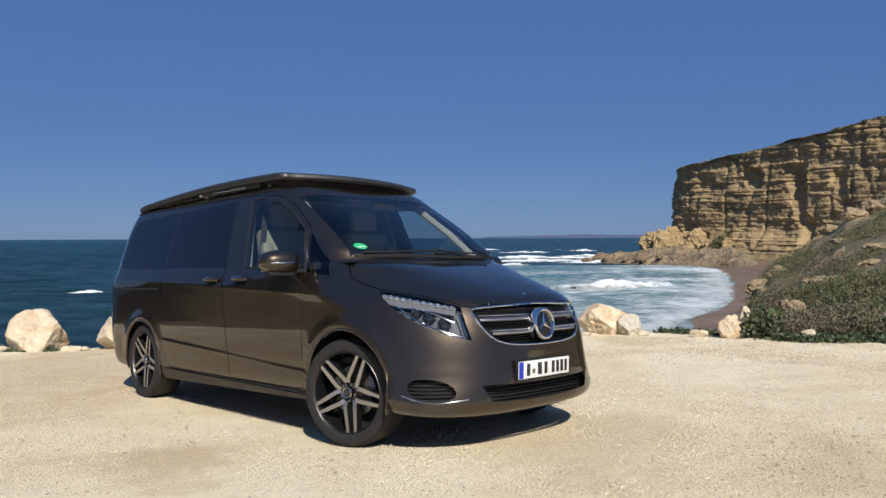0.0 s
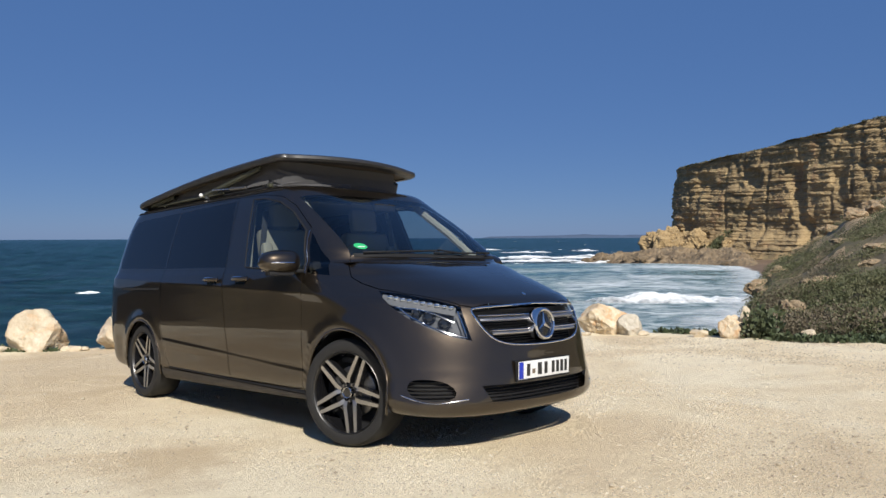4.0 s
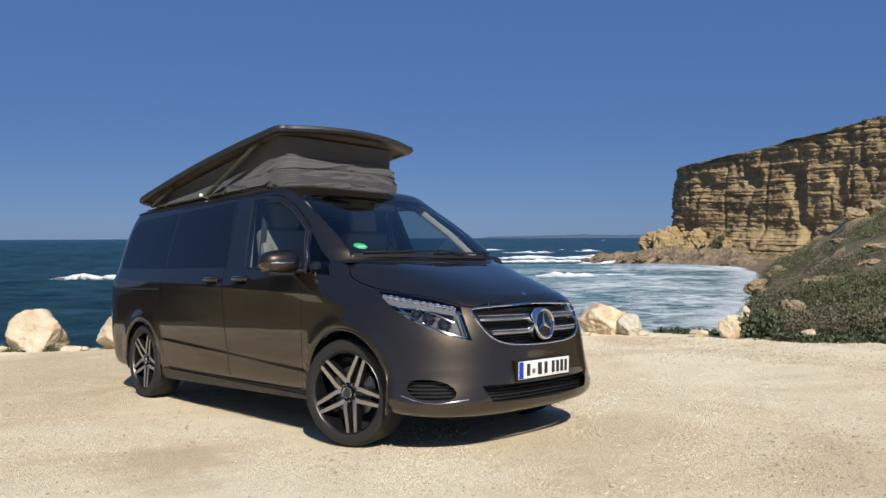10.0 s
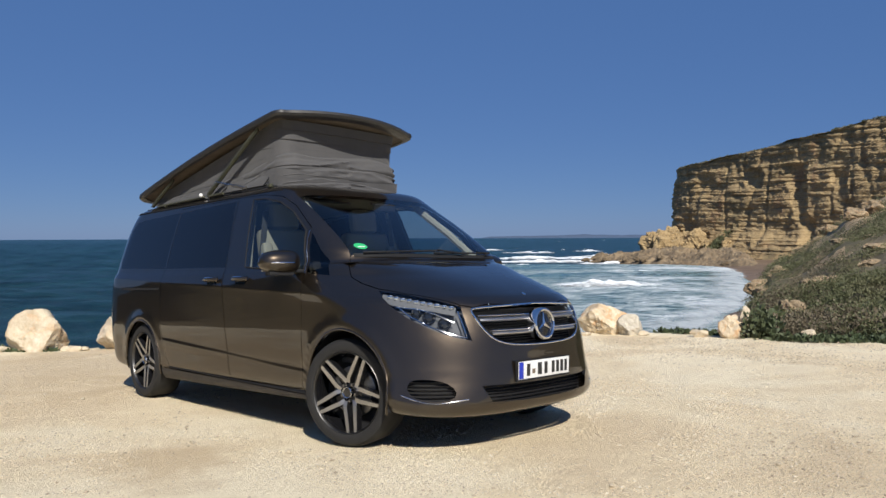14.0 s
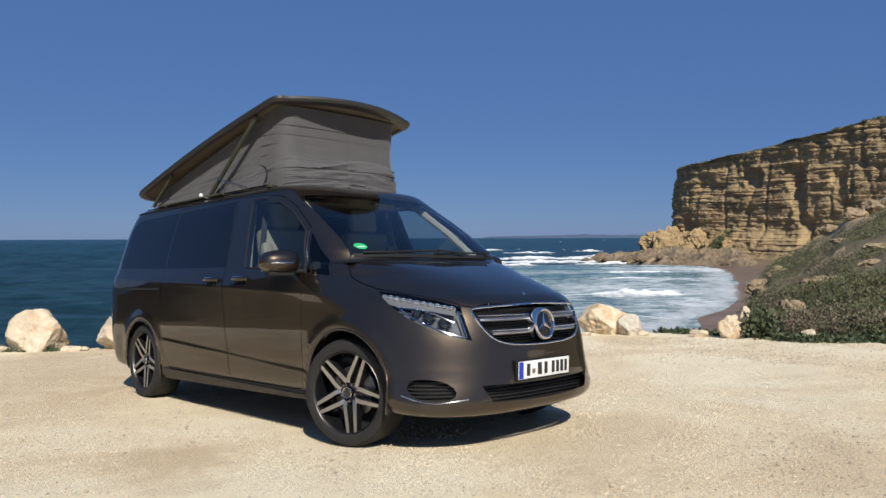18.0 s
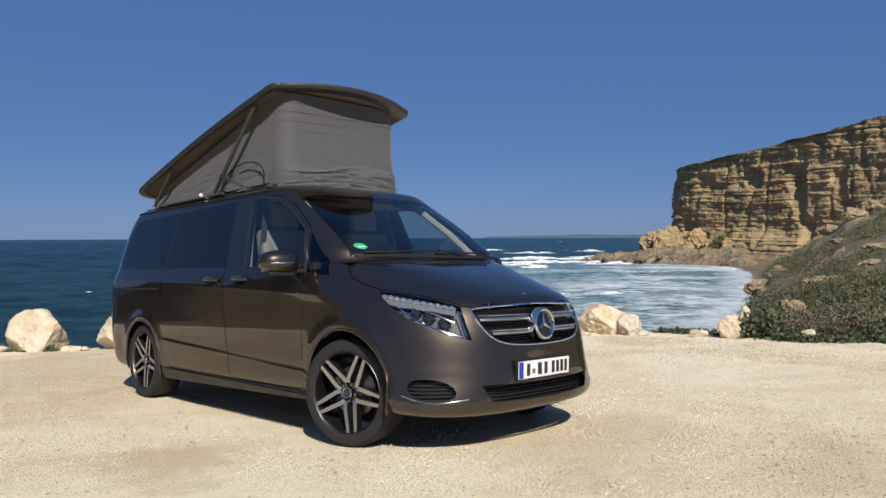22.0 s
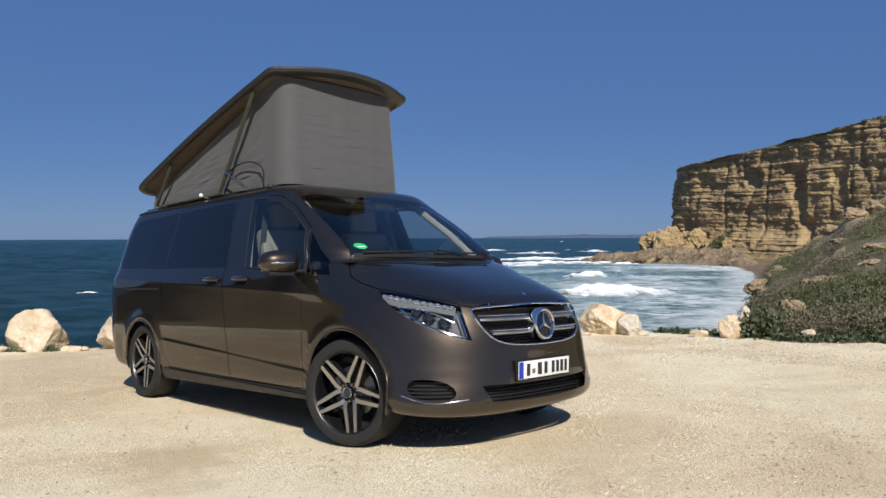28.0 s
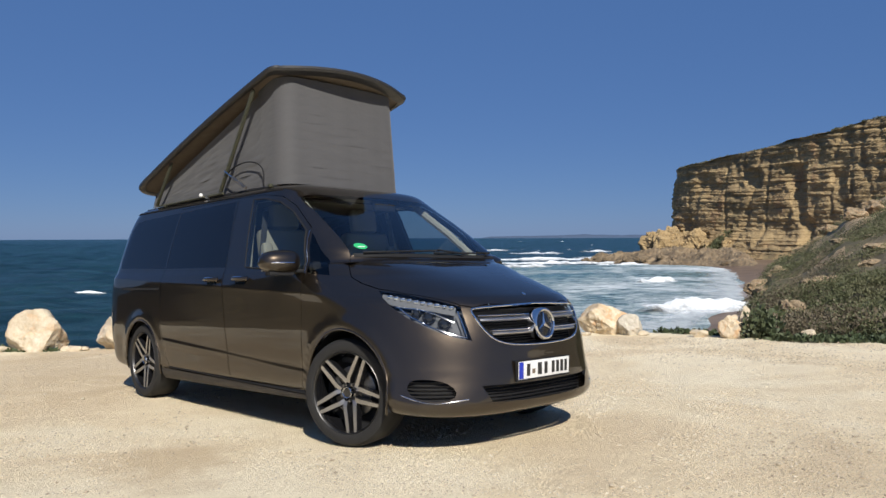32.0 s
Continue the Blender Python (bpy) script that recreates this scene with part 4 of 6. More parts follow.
def motions():
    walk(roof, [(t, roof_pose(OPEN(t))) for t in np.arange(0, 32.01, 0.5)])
    rnd = random.Random(4)
    skew = [(rnd.uniform(-1, 1), rnd.uniform(-1, 1)) for _ in range(STRIPS)]
    rows = {ob: [] for ob in fronts}
    side_rows = {ob: [] for _, _, ob in flanks}
    for t in TIMES:
        g = OPEN(t)
        J = joints(g)
        for n, ob in enumerate(fronts):
            (a, _, _), (b, s, _) = J[n], J[n + 1]
            slack = 1 - s
            base = J[-1][0] - J[0][0]
            own = math.atan2(-(b.x - a.x), max(a.z - b.z, 0.02)) if slack < 0.5 else 0.0
            keep = 0.5 * max(0.0, 1 - 2 * slack) * min(1, max(0, (g - 0.5) / 0.2))
            lean = math.degrees(math.atan2(-base.x, max(-base.z, 0.25)) * min(1, g * 5) * (1 - keep) + own * keep)
            fold = (6 if n % 2 else -5) * (1 + 1.2 * n / STRIPS) * slack * min(1, g * 5) * (0.6 + 0.4 * abs(skew[n][1]))
            rows[ob].append((t, pose(b.x, 0, b.z - 0.02 * (1 - g) ** 8 - 0.12 * max(0, slack - 0.75) * min(1, g * 4), 3.0 * skew[n][0] * slack * min(1, g * 4), lean + fold, 1.2 * skew[n][1] * slack)))
        for side, n, ob in flanks:
            (a, _, _), (b, s, off) = J[n], J[n + 1]
            rear = Vector((-3.72, 0, 1.866 + 0.004 * (STRIPS - 1 - n) + 0.10 * g * (1 - (n + 1) / STRIPS)))
            d = Vector((-1.22, 0, b.z)) - rear
            rx = (24 if n % 2 else -18) * (1 - s) * min(1, g * 5) * -side
            y = side * (canvas_half(n + 0.5) - 0.004 + (0.03 * (1 - s) if n % 2 == 0 else -0.03 * (1 - s)))
            side_rows[ob].append((t, pose(rear.x, y, rear.z, rx, -math.degrees(math.atan2(d.z, d.x)), 0)))
    for ob, r in (*rows.items(), *side_rows.items()):
        walk(ob, r)
    rest = 1.74
    for ob, keys in zip(gathers, (((0, rest), (2.2, rest), (3.4, 1.80), (6, 1.815), (25.4, 1.815), (26.4, 1.77), (27.3, rest), (32, rest)),
                                  ((0, rest), (4.2, rest), (6, 1.85), (9, 1.90), (13, 1.925), (17, 1.915), (23, 1.885), (25.6, 1.83), (26.8, rest), (32, rest)),
                                  ((0, rest), (6.6, rest), (9, 1.95), (13, 2.01), (17, 2.0), (20, 1.97), (23, 1.95), (25, 1.90), (26.5, rest), (32, rest)))):
        walk(ob, [(t, pose(-1.226 - 0.14 * (z - 1.85), 0, z, 0, -7, 0)) for t, z in keys])
    for arm, tip, length, s in ARMS:
        rows = []
        for t in TIMES:
            x, z, al = arm_rest(OPEN(t), tip, length)
            rows.append((t, pose(x, s * 0.69, z, 0, -math.degrees(al), 0)))
        walk(arm, rows)
    for a, b, s in STRUTS:
        ra, rb = [], []
        for t in TIMES:
            x, z, al = arm_rest(OPEN(t), 2.46, 1.0)
            p = Vector((x + 0.22 * math.cos(al), 0, z + 0.22 * math.sin(al)))
            q = Vector((-1.66, 0, 1.868))
            k = math.degrees(math.atan2(p.z - q.z, q.x - p.x))
            ra.append((t, pose(q.x, s * 0.715, q.z, 0, 180 + k, 0)))
            rb.append((t, pose(p.x, s * 0.715, p.z, 0, k, 0)))
        walk(a, ra), walk(b, rb)
    for ob, s in LOOPS:
        walk(ob, [(t, pose(-2.13, s * 0.70, 1.862, s * (80 - 72 * min(1, max(0, (OPEN(t) - 0.25) / 0.6))), 0, 0)) for t in TIMES])
    sea_motions()


# ---- the place: lot, drop, hill, cliff, beach, sea ----
SEA = -13.0


def ground_build(nt, p):
    big = noise_tex(nt, 0.38, 8, 0.62, None, 0.6)
    mid = noise_tex(nt, 3.0, 8, 0.65)
    fine = noise_tex(nt, 60, 6, 0.7)
    c = ramp(nt, big, [(0.39, (0.57, 0.395, 0.20)), (0.465, (0.77, 0.61, 0.365)), (0.55, (0.93, 0.825, 0.59))])
    c = mix(nt, 0.28, c, ramp(nt, mid, [(0.35, (0.52, 0.40, 0.25)), (0.65, (0.80, 0.70, 0.53))]))
    c = mix(nt, 0.28, c, ramp(nt, fine, [(0.35, (0.52, 0.42, 0.29)), (0.55, (0.74, 0.64, 0.47)), (0.72, (0.90, 0.84, 0.71))]))
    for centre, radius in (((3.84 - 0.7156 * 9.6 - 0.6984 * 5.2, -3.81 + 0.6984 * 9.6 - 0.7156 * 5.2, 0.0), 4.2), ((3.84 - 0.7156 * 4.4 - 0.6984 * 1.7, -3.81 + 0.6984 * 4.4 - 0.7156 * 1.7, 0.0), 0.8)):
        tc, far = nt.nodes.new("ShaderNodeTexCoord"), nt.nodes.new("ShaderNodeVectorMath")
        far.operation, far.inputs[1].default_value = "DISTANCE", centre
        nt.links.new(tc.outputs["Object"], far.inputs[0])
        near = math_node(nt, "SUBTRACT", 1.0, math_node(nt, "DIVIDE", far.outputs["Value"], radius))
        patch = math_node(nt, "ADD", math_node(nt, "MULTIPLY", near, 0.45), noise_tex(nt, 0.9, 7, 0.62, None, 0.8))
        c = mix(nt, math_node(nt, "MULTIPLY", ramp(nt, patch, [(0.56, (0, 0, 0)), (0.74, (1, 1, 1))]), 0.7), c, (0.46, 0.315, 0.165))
    grit = noise_tex(nt, 220, 3, 0.6)
    c = mix(nt, 0.30, c, ramp(nt, grit, [(0.32, (0.36, 0.27, 0.15)), (0.48, (0.73, 0.61, 0.40)), (0.68, (0.95, 0.87, 0.66))]))
    nt.links.new(c, p.inputs["Base Color"])
    p.inputs["Roughness"].default_value = 0.95
    h = math_node(nt, "ADD", math_node(nt, "MULTIPLY", mid, 1.5), math_node(nt, "ADD", fine, math_node(nt, "MULTIPLY", grit, 0.5)))
    bump(nt, p, h, 0.75, 0.025)


GROUND = material("sandy_gravel", ground_build)


def rock_build(dark, mid_c, light, rust=0.5, size=1.0):
    def build(nt, p):
        a, b, c = noise_tex(nt, 1.7 / size, 8, 0.65, None, 0.8), noise_tex(nt, 14 / size, 8, 0.7), noise_tex(nt, 4 / size, 5, 0.6, None, 1.5)
        col = ramp(nt, a, [(0.32, dark), (0.5, mid_c), (0.66, light)])
        col = mix(nt, 0.35, col, ramp(nt, b, [(0.3, dark), (0.65, light)]))
        col = mix(nt, math_node(nt, "MULTIPLY", ramp(nt, c, [(0.52, (0, 0, 0)), (0.6, (1, 1, 1))]), rust), col, (0.56, 0.31, 0.14))
        nt.links.new(col, p.inputs["Base Color"])
        p.inputs["Roughness"].default_value = 0.9
        bump(nt, p, math_node(nt, "ADD", b, a), 0.7, 0.05 * size)
    return build


BOULDER = material("pale_limestone", rock_build((0.33, 0.25, 0.155), (0.54, 0.45, 0.315), (0.73, 0.66, 0.53), 0.3))
SHELFROCK = material("brown_shore_rock", rock_build((0.035, 0.026, 0.016), (0.125, 0.092, 0.056), (0.31, 0.235, 0.145), 0.08, 12.0))


def cliff_build(nt, p):
    strata = noise_tex(nt, 0.09, 8, 0.6, (0.12, 0.12, 6.0), 0.4)
    blot = noise_tex(nt, 0.07, 8, 0.65, None, 0.8)
    fine = noise_tex(nt, 0.8, 8, 0.7, (1, 1, 1.8))
    c = ramp(nt, strata, [(0.3, (0.15, 0.10, 0.05)), (0.45, (0.31, 0.22, 0.106)), (0.6, (0.40, 0.292, 0.152)), (0.75, (0.27, 0.19, 0.09))])
    c = mix(nt, 0.4, c, ramp(nt, blot, [(0.35, (0.165, 0.112, 0.055)), (0.6, (0.42, 0.30, 0.15))]))
    c = mix(nt, 0.35, c, ramp(nt, fine, [(0.35, (0.177, 0.114, 0.055)), (0.65, (0.510, 0.380, 0.200))]))
    crust = math_node(nt, "MULTIPLY", ramp(nt, noise_tex(nt, 0.045, 8, 0.62, (1, 1, 0.55), 0.7), [(0.56, (0, 0, 0)), (0.66, (1, 1, 1))]), 0.45)
    c = mix(nt, crust, c, (0.115, 0.088, 0.055))
    rust = math_node(nt, "MULTIPLY", ramp(nt, noise_tex(nt, 0.06, 7, 0.65, (1, 1, 0.35), 0.5), [(0.60, (0, 0, 0)), (0.70, (1, 1, 1))]), 0.5)
    c = mix(nt, rust, c, (0.33, 0.16, 0.085))
    green = math_node(nt, "MULTIPLY", ramp(nt, noise_tex(nt, 0.05, 9, 0.7, (1, 1, 0.7), 0.6), [(0.54, (0, 0, 0)), (0.62, (1, 1, 1))]), 0.45)
    c = mix(nt, green, c, (0.11, 0.098, 0.05))
    nt.links.new(c, p.inputs["Base Color"])
    p.inputs["Roughness"].default_value = 0.95
    bump(nt, p, math_node(nt, "ADD", fine, math_node(nt, "MULTIPLY", strata, 2.0)), 0.7, 0.8)


CLIFF = material("layered_sandstone", cliff_build)


def turf_build(nt, p):
    a, b = noise_tex(nt, 0.6, 8, 0.65), noise_tex(nt, 7, 6, 0.7)
    c = ramp(nt, a, [(0.33, (0.075, 0.070, 0.034)), (0.5, (0.155, 0.128, 0.072)), (0.66, (0.29, 0.225, 0.14))])
    c = mix(nt, 0.45, c, ramp(nt, b, [(0.35, (0.03, 0.035, 0.015)), (0.65, (0.17, 0.14, 0.08))]))
    nt.links.new(c, p.inputs["Base Color"])
    p.inputs["Roughness"].default_value = 0.95
    bump(nt, p, b, 0.8, 0.12)


TURF = material("dry_scrub_soil", turf_build)


def soil_build(nt, p):
    a, b = noise_tex(nt, 0.9, 8, 0.65), noise_tex(nt, 6, 7, 0.7)
    c = ramp(nt, a, [(0.33, (0.20, 0.135, 0.075)), (0.5, (0.33, 0.24, 0.14)), (0.68, (0.47, 0.36, 0.23))])
    c = mix(nt, 0.4, c, ramp(nt, b, [(0.35, (0.13, 0.09, 0.05)), (0.65, (0.46, 0.36, 0.23))]))
    nt.links.new(c, p.inputs["Base Color"])
    p.inputs["Roughness"].default_value = 0.95
    bump(nt, p, math_node(nt, "ADD", a, b), 0.9, 0.15)


SOIL = material("pale_slope_soil", soil_build)


def leaf_build(a, b, c):
    def build(nt, p):
        g = nt.nodes.new("ShaderNodeNewGeometry")
        each = ramp(nt, g.outputs["Random Per Island"], [(0.0, a), (0.5, b), (1.0, c)])
        wide = ramp(nt, noise_tex(nt, 0.45, 6, 0.65), [(0.36, a), (0.5, b), (0.64, c)])
        nt.links.new(mix(nt, 0.82, each, wide), p.inputs["Base Color"])
        p.inputs["Roughness"].default_value = 0.7
    return build


SCRUB = material("scrub_leaves", leaf_build((0.050, 0.058, 0.022), (0.080, 0.088, 0.036), (0.115, 0.112, 0.055)))
FRESH = material("coast_plant_leaves", leaf_build((0.030, 0.050, 0.020), (0.052, 0.072, 0.030), (0.09, 0.10, 0.05)))


def sand_build(nt, p):
    a = noise_tex(nt, 0.12, 6, 0.6)
    nt.links.new(ramp(nt, a, [(0.35, (0.13, 0.088, 0.058)), (0.65, (0.19, 0.135, 0.09))]), p.inputs["Base Color"])
    p.inputs["Roughness"].default_value = 0.55
    bump(nt, p, noise_tex(nt, 2.5, 6), 0.3, 0.1)


SAND = material("wet_sand", sand_build)


def sea_build(foam):
    def build(nt, p):
        big = noise_tex(nt, 0.006, 5, 0.55, (1, 1, 1))
        tone = mix(nt, 0.5, ramp(nt, big, [(0.35, (0.005, 0.027, 0.043)), (0.65, (0.013, 0.055, 0.080))]), ramp(nt, noise_tex(nt, 0.03, 7, 0.65, (0.22, 1, 1), 0.8, 0.797), [(0.38, (0.002, 0.013, 0.027)), (0.62, (0.017, 0.065, 0.086))]))
        tone = mix(nt, 0.45, tone, ramp(nt, noise_tex(nt, 0.16, 6, 0.7, (0.3, 1, 1), 0.5, 0.797), [(0.40, (0.002, 0.012, 0.023)), (0.60, (0.021, 0.071, 0.093))]))
        chop = noise_tex(nt, 0.35, 10, 0.68, (0.5, 1, 1), 0.3, 0.797)
        if foam:
            f1 = noise_tex(nt, 0.20, 10, 0.68, (0.55, 1, 1), 1.8, 0.797)
            f2 = noise_tex(nt, 1.1, 8, 0.7)
            m = math_node(nt, "ADD", math_node(nt, "MULTIPLY", f1, 1.5), math_node(nt, "MULTIPLY", f2, 0.5))
            tone = mix(nt, ramp(nt, f1, [(0.3, (0, 0, 0)), (0.7, (1, 1, 1))]), (0.032, 0.095, 0.108), (0.115, 0.205, 0.215))
            patch_n = noise_tex(nt, 0.03, 5, 0.55, (0.6, 1, 1), 0.8, 0.797)
            m = math_node(nt, "ADD", m, math_node(nt, "MULTIPLY", math_node(nt, "SUBTRACT", patch_n, 0.5), 1.1))
            near = nt.nodes.new("ShaderNodeAttribute")
            near.attribute_name = "froth"
            m = math_node(nt, "ADD", m, math_node(nt, "MULTIPLY", near.outputs["Fac"], 0.20))
            m = math_node(nt, "MULTIPLY", m, 0.5)
            mask = ramp(nt, m, [(0.49, (0, 0, 0)), (0.66, (0.78, 0.78, 0.78))])
            nt.links.new(mix(nt, mask, tone, (0.78, 0.82, 0.84)), p.inputs["Base Color"])
            nt.links.new(ramp(nt, m, [(0.45, (0.2,) * 3), (0.6, (0.8,) * 3)]), p.inputs["Roughness"])
        else:
            nt.links.new(tone, p.inputs["Base Color"])
            p.inputs["Roughness"].default_value = 0.3
            p.inputs["Specular IOR Level"].default_value = 0.13
        p.inputs["IOR"].default_value = 1.33
        bump(nt, p, chop, 1.0, 1.6 if foam else 2.6)
    return build


SEAWATER = material("blue_green_sea", sea_build(False))
BAYWATER = material("foamy_bay_water", sea_build(True))


def foam_build(nt, p, sheeted=True):
    a = noise_tex(nt, 1.2, 8, 0.7)
    nt.links.new(ramp(nt, a, [(0.35, (0.66, 0.72, 0.75)), (0.6, (0.86, 0.88, 0.89))]), p.inputs["Base Color"])
    p.inputs["Roughness"].default_value = 0.8
    bump(nt, p, a, 0.8, 0.5)
    tc, sp = nt.nodes.new("ShaderNodeTexCoord"), nt.nodes.new("ShaderNodeSeparateXYZ")
    nt.links.new(tc.outputs["Generated"], sp.inputs[0])
    edge = 1.0
    for k in (0, 1) if sheeted else ():
        far = math_node(nt, "MULTIPLY", sp.outputs[k], math_node(nt, "SUBTRACT", 1.0, sp.outputs[k]))
        edge = math_node(nt, "MULTIPLY", edge, math_node(nt, "MULTIPLY", far, 4.0))
    lace = math_node(nt, "ADD", noise_tex(nt, 0.16, 9, 0.68, None if sheeted else (1, 0.45, 1), 1.2, None if sheeted else 0.797), math_node(nt, "MULTIPLY", noise_tex(nt, 0.9, 6, 0.7, None if sheeted else (1, 0.45, 1), 0, None if sheeted else 0.797), 0.35))
    if not sheeted:
        near = nt.nodes.new("ShaderNodeAttribute")
        near.attribute_name = "froth"
        edge = near.outputs["Fac"]
    whole = math_node(nt, "ADD", math_node(nt, "MULTIPLY", edge, 0.55 if sheeted else 0.42), math_node(nt, "MULTIPLY", lace, 0.75))
    nt.links.new(ramp(nt, whole, [(0.62, (0, 0, 0)), (0.90, (1, 1, 1))] if sheeted else [(0.60, (0, 0, 0)), (0.95, (0.45, 0.45, 0.45))]), p.inputs["Alpha"])


FOAM = material("white_sea_foam", foam_build)
LACE = material("lacy_foam", lambda nt, p: foam_build(nt, p, False))
CAPFOAM = plain("white_cap_foam", (0.72, 0.77, 0.79), 0.8, scale=2.0)


def spot(d, b, z=0.0):
    """d metres out to sea from the tripod, b metres along the shore."""
    v = Vector((EYE.x, EYE.y, 0)) + OUT * d + ALONG * b
    return Vector((v.x, v.y, z))


PLANE = LEAN @ Vector((0, 0, 1))


def lot_z(x, y):
    return -(PLANE.x * x + PLANE.y * y) / PLANE.z


EDGE = curve([(-1.2, 12.4), (-0.6, 12.9), (-0.45, 12.95), (0, 14.0), (0.26, 14.8), (0.40, 13.3), (0.47, 12.4), (0.6, 11.7), (1.2, 11.0)])
CREST = curve([(0.36, -9.5), (0.40, -6.8), (0.4166, -4.4), (0.432, -2.6), (0.445, -1.4), (0.485, -0.3), (0.51, 0.75), (0.533, 2.0), (0.5516, 2.9), (0.575, 3.6), (0.598, 4.4), (0.7, 7.5), (1.0, 14.5), (1.6, 23)])


def land_z(d, b):
    z = bare_z(d, b)
    if b < -30 and d < -0.525 * b:
        far = min(1, (-0.525 * b - d) / 11.2) * min(1, (-30 - b) / 45)
        far = far * far * (3 - 2 * far)
        z = max(z, -2 + far * (24 + 1.5 * noise.noise(Vector((d * 0.04, b * 0.04, 1)))) * math.exp(-(max(0, -d - 10) / 55) ** 2))
    return z


def relief(d, b):
    """Lumps of the ground: slight on the lot, strong on the slope."""
    v = spot(d, b)
    e = EDGE(b / d) if d > 1 else 99
    if d < e:
        z = 0.012 * noise.fractal(Vector((v.x * 0.35, v.y * 0.35, 0)), 0.8, 2.1, 6)
    else:
        k = min(1, (d - e) / 5)
        z = k * (0.5 * noise.fractal(Vector((v.x * 0.35, v.y * 0.35, 0)), 0.8, 2.1, 6) + 0.9 * min(1, d / 45) * noise.noise(Vector((v.x * 0.11, v.y * 0.11, 7))))
    if d > e - 0.5 and d > 1:
        z += 0.05 * noise.noise(Vector((v.x * 2, v.y * 2, 5)))
    return z


def bare_soil(d, b):
    """Whether the slope shows its pale soil here."""
    if d < 17 or b < 0.40 * d:
        return False
    v = spot(d, b)
    n = noise.noise(Vector((v.x * 0.17, v.y * 0.17, 21))) + 0.4 * noise.noise(Vector((v.x * 0.6, v.y * 0.6, 3)))
    return n > 0.34 - 0.3 * min(1, max(0, (d - 24) / 24)) * min(1, max(0, (b / d - 0.46) / 0.08))


def bare_z(d, b):
    r = math.hypot(d, b)
    v = spot(d, b)
    if d < 1:
        k = min(1, 22 / max(r, 1))
        v = spot(d * k, b * k)
        return lot_z(v.x, v.y)
    u = b / d
    e = EDGE(u)
    if d <= e:
        return lot_z(v.x, v.y)
    w = spot(e, e * u)
    z0 = lot_z(w.x, w.y)
    drop = z0 - 0.15 - (d - e) * 0.95
    if u > 0.33:
        far = 60.0
        k = (d - e) / (far - e)
        top = CREST(u)
        hill = z0 + (top - z0) * k if k < 1 else top - (d - far) * 0.5
        wgt = min(max((u - 0.375) / 0.04, 0), 1)
        wgt = wgt * wgt * (3 - 2 * wgt)
        drop = drop * (1 - wgt) + hill * wgt
    return max(drop, -17.0)


def sheet(name, verts, faces, mat, smooth=True):
    me = bpy.data.meshes.new(name)
    me.from_pydata(verts, [], faces)
    me.polygons.foreach_set("use_smooth", [smooth] * len(faces))
    for m in mat if isinstance(mat, (list, tuple)) else (mat,):
        me.materials.append(m)
    me.update()
    return new(name, me)


def quads(nu, nv, wrap=False):
    return [(i * (nv + 1) + j, ((i + 1) % nu if wrap else i + 1) * (nv + 1) + j, ((i + 1) % nu if wrap else i + 1) * (nv + 1) + j + 1, i * (nv + 1) + j + 1) for i in range(nu) for j in range(nv)]


def land():
    radii = [0.0] + [0.6 * 1.035 ** k for k in range(60)]
    while radii[-1] < 120:
        radii.append(radii[-1] * (1.02 if 9 < radii[-1] < 70 else 1.05))
    angs = sorted(set([-math.pi + k * math.pi / 60 for k in range(121)] + [math.radians(-40 + k * 0.5) for k in range(161)]))[:-1]
    verts = []
    for a in angs:
        for r in radii:
            d, b = r * math.cos(a), r * math.sin(a)
            z = land_z(d, b)
            v = spot(d, b)
            z += relief(d, b)
            verts.append((v.x, v.y, z))
    faces = quads(len(angs), len(radii) - 1, True)
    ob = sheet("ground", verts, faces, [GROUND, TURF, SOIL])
    idx = []
    nr = len(radii) - 1
    for i, f in enumerate(faces):
        a, r = angs[i // nr], radii[i % nr + 1]
        d, b = r * math.cos(a), r * math.sin(a)
        p = spot(d, b)
        wild = b < -11.5 + 2.5 * noise.noise(Vector((p.x * 0.15, p.y * 0.15, 2))) and (d < 1 or b / d < -0.9)
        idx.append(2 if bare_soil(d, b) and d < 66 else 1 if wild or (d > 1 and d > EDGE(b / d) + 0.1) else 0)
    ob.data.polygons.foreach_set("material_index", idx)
    tagged(ob, "pale sandy gravel lot with tyre tracks, falling to the sea", "ground", kind="structure")


land()

# sea to the horizon
verts, nu = [], 200
radii = [20, 60, 120, 200, 300, 450, 700, 1100, 1800, 3000, 4950]
for i in range(nu):
    a = i * 2 * math.pi / nu
    for r in radii:
        v = spot(r * math.cos(a), r * math.sin(a), SEA)
        verts.append(tuple(v))
tagged(sheet("water", verts, quads(nu, len(radii) - 1, True), SEAWATER), "deep blue-green sea out to the horizon", "sea", kind="structure")

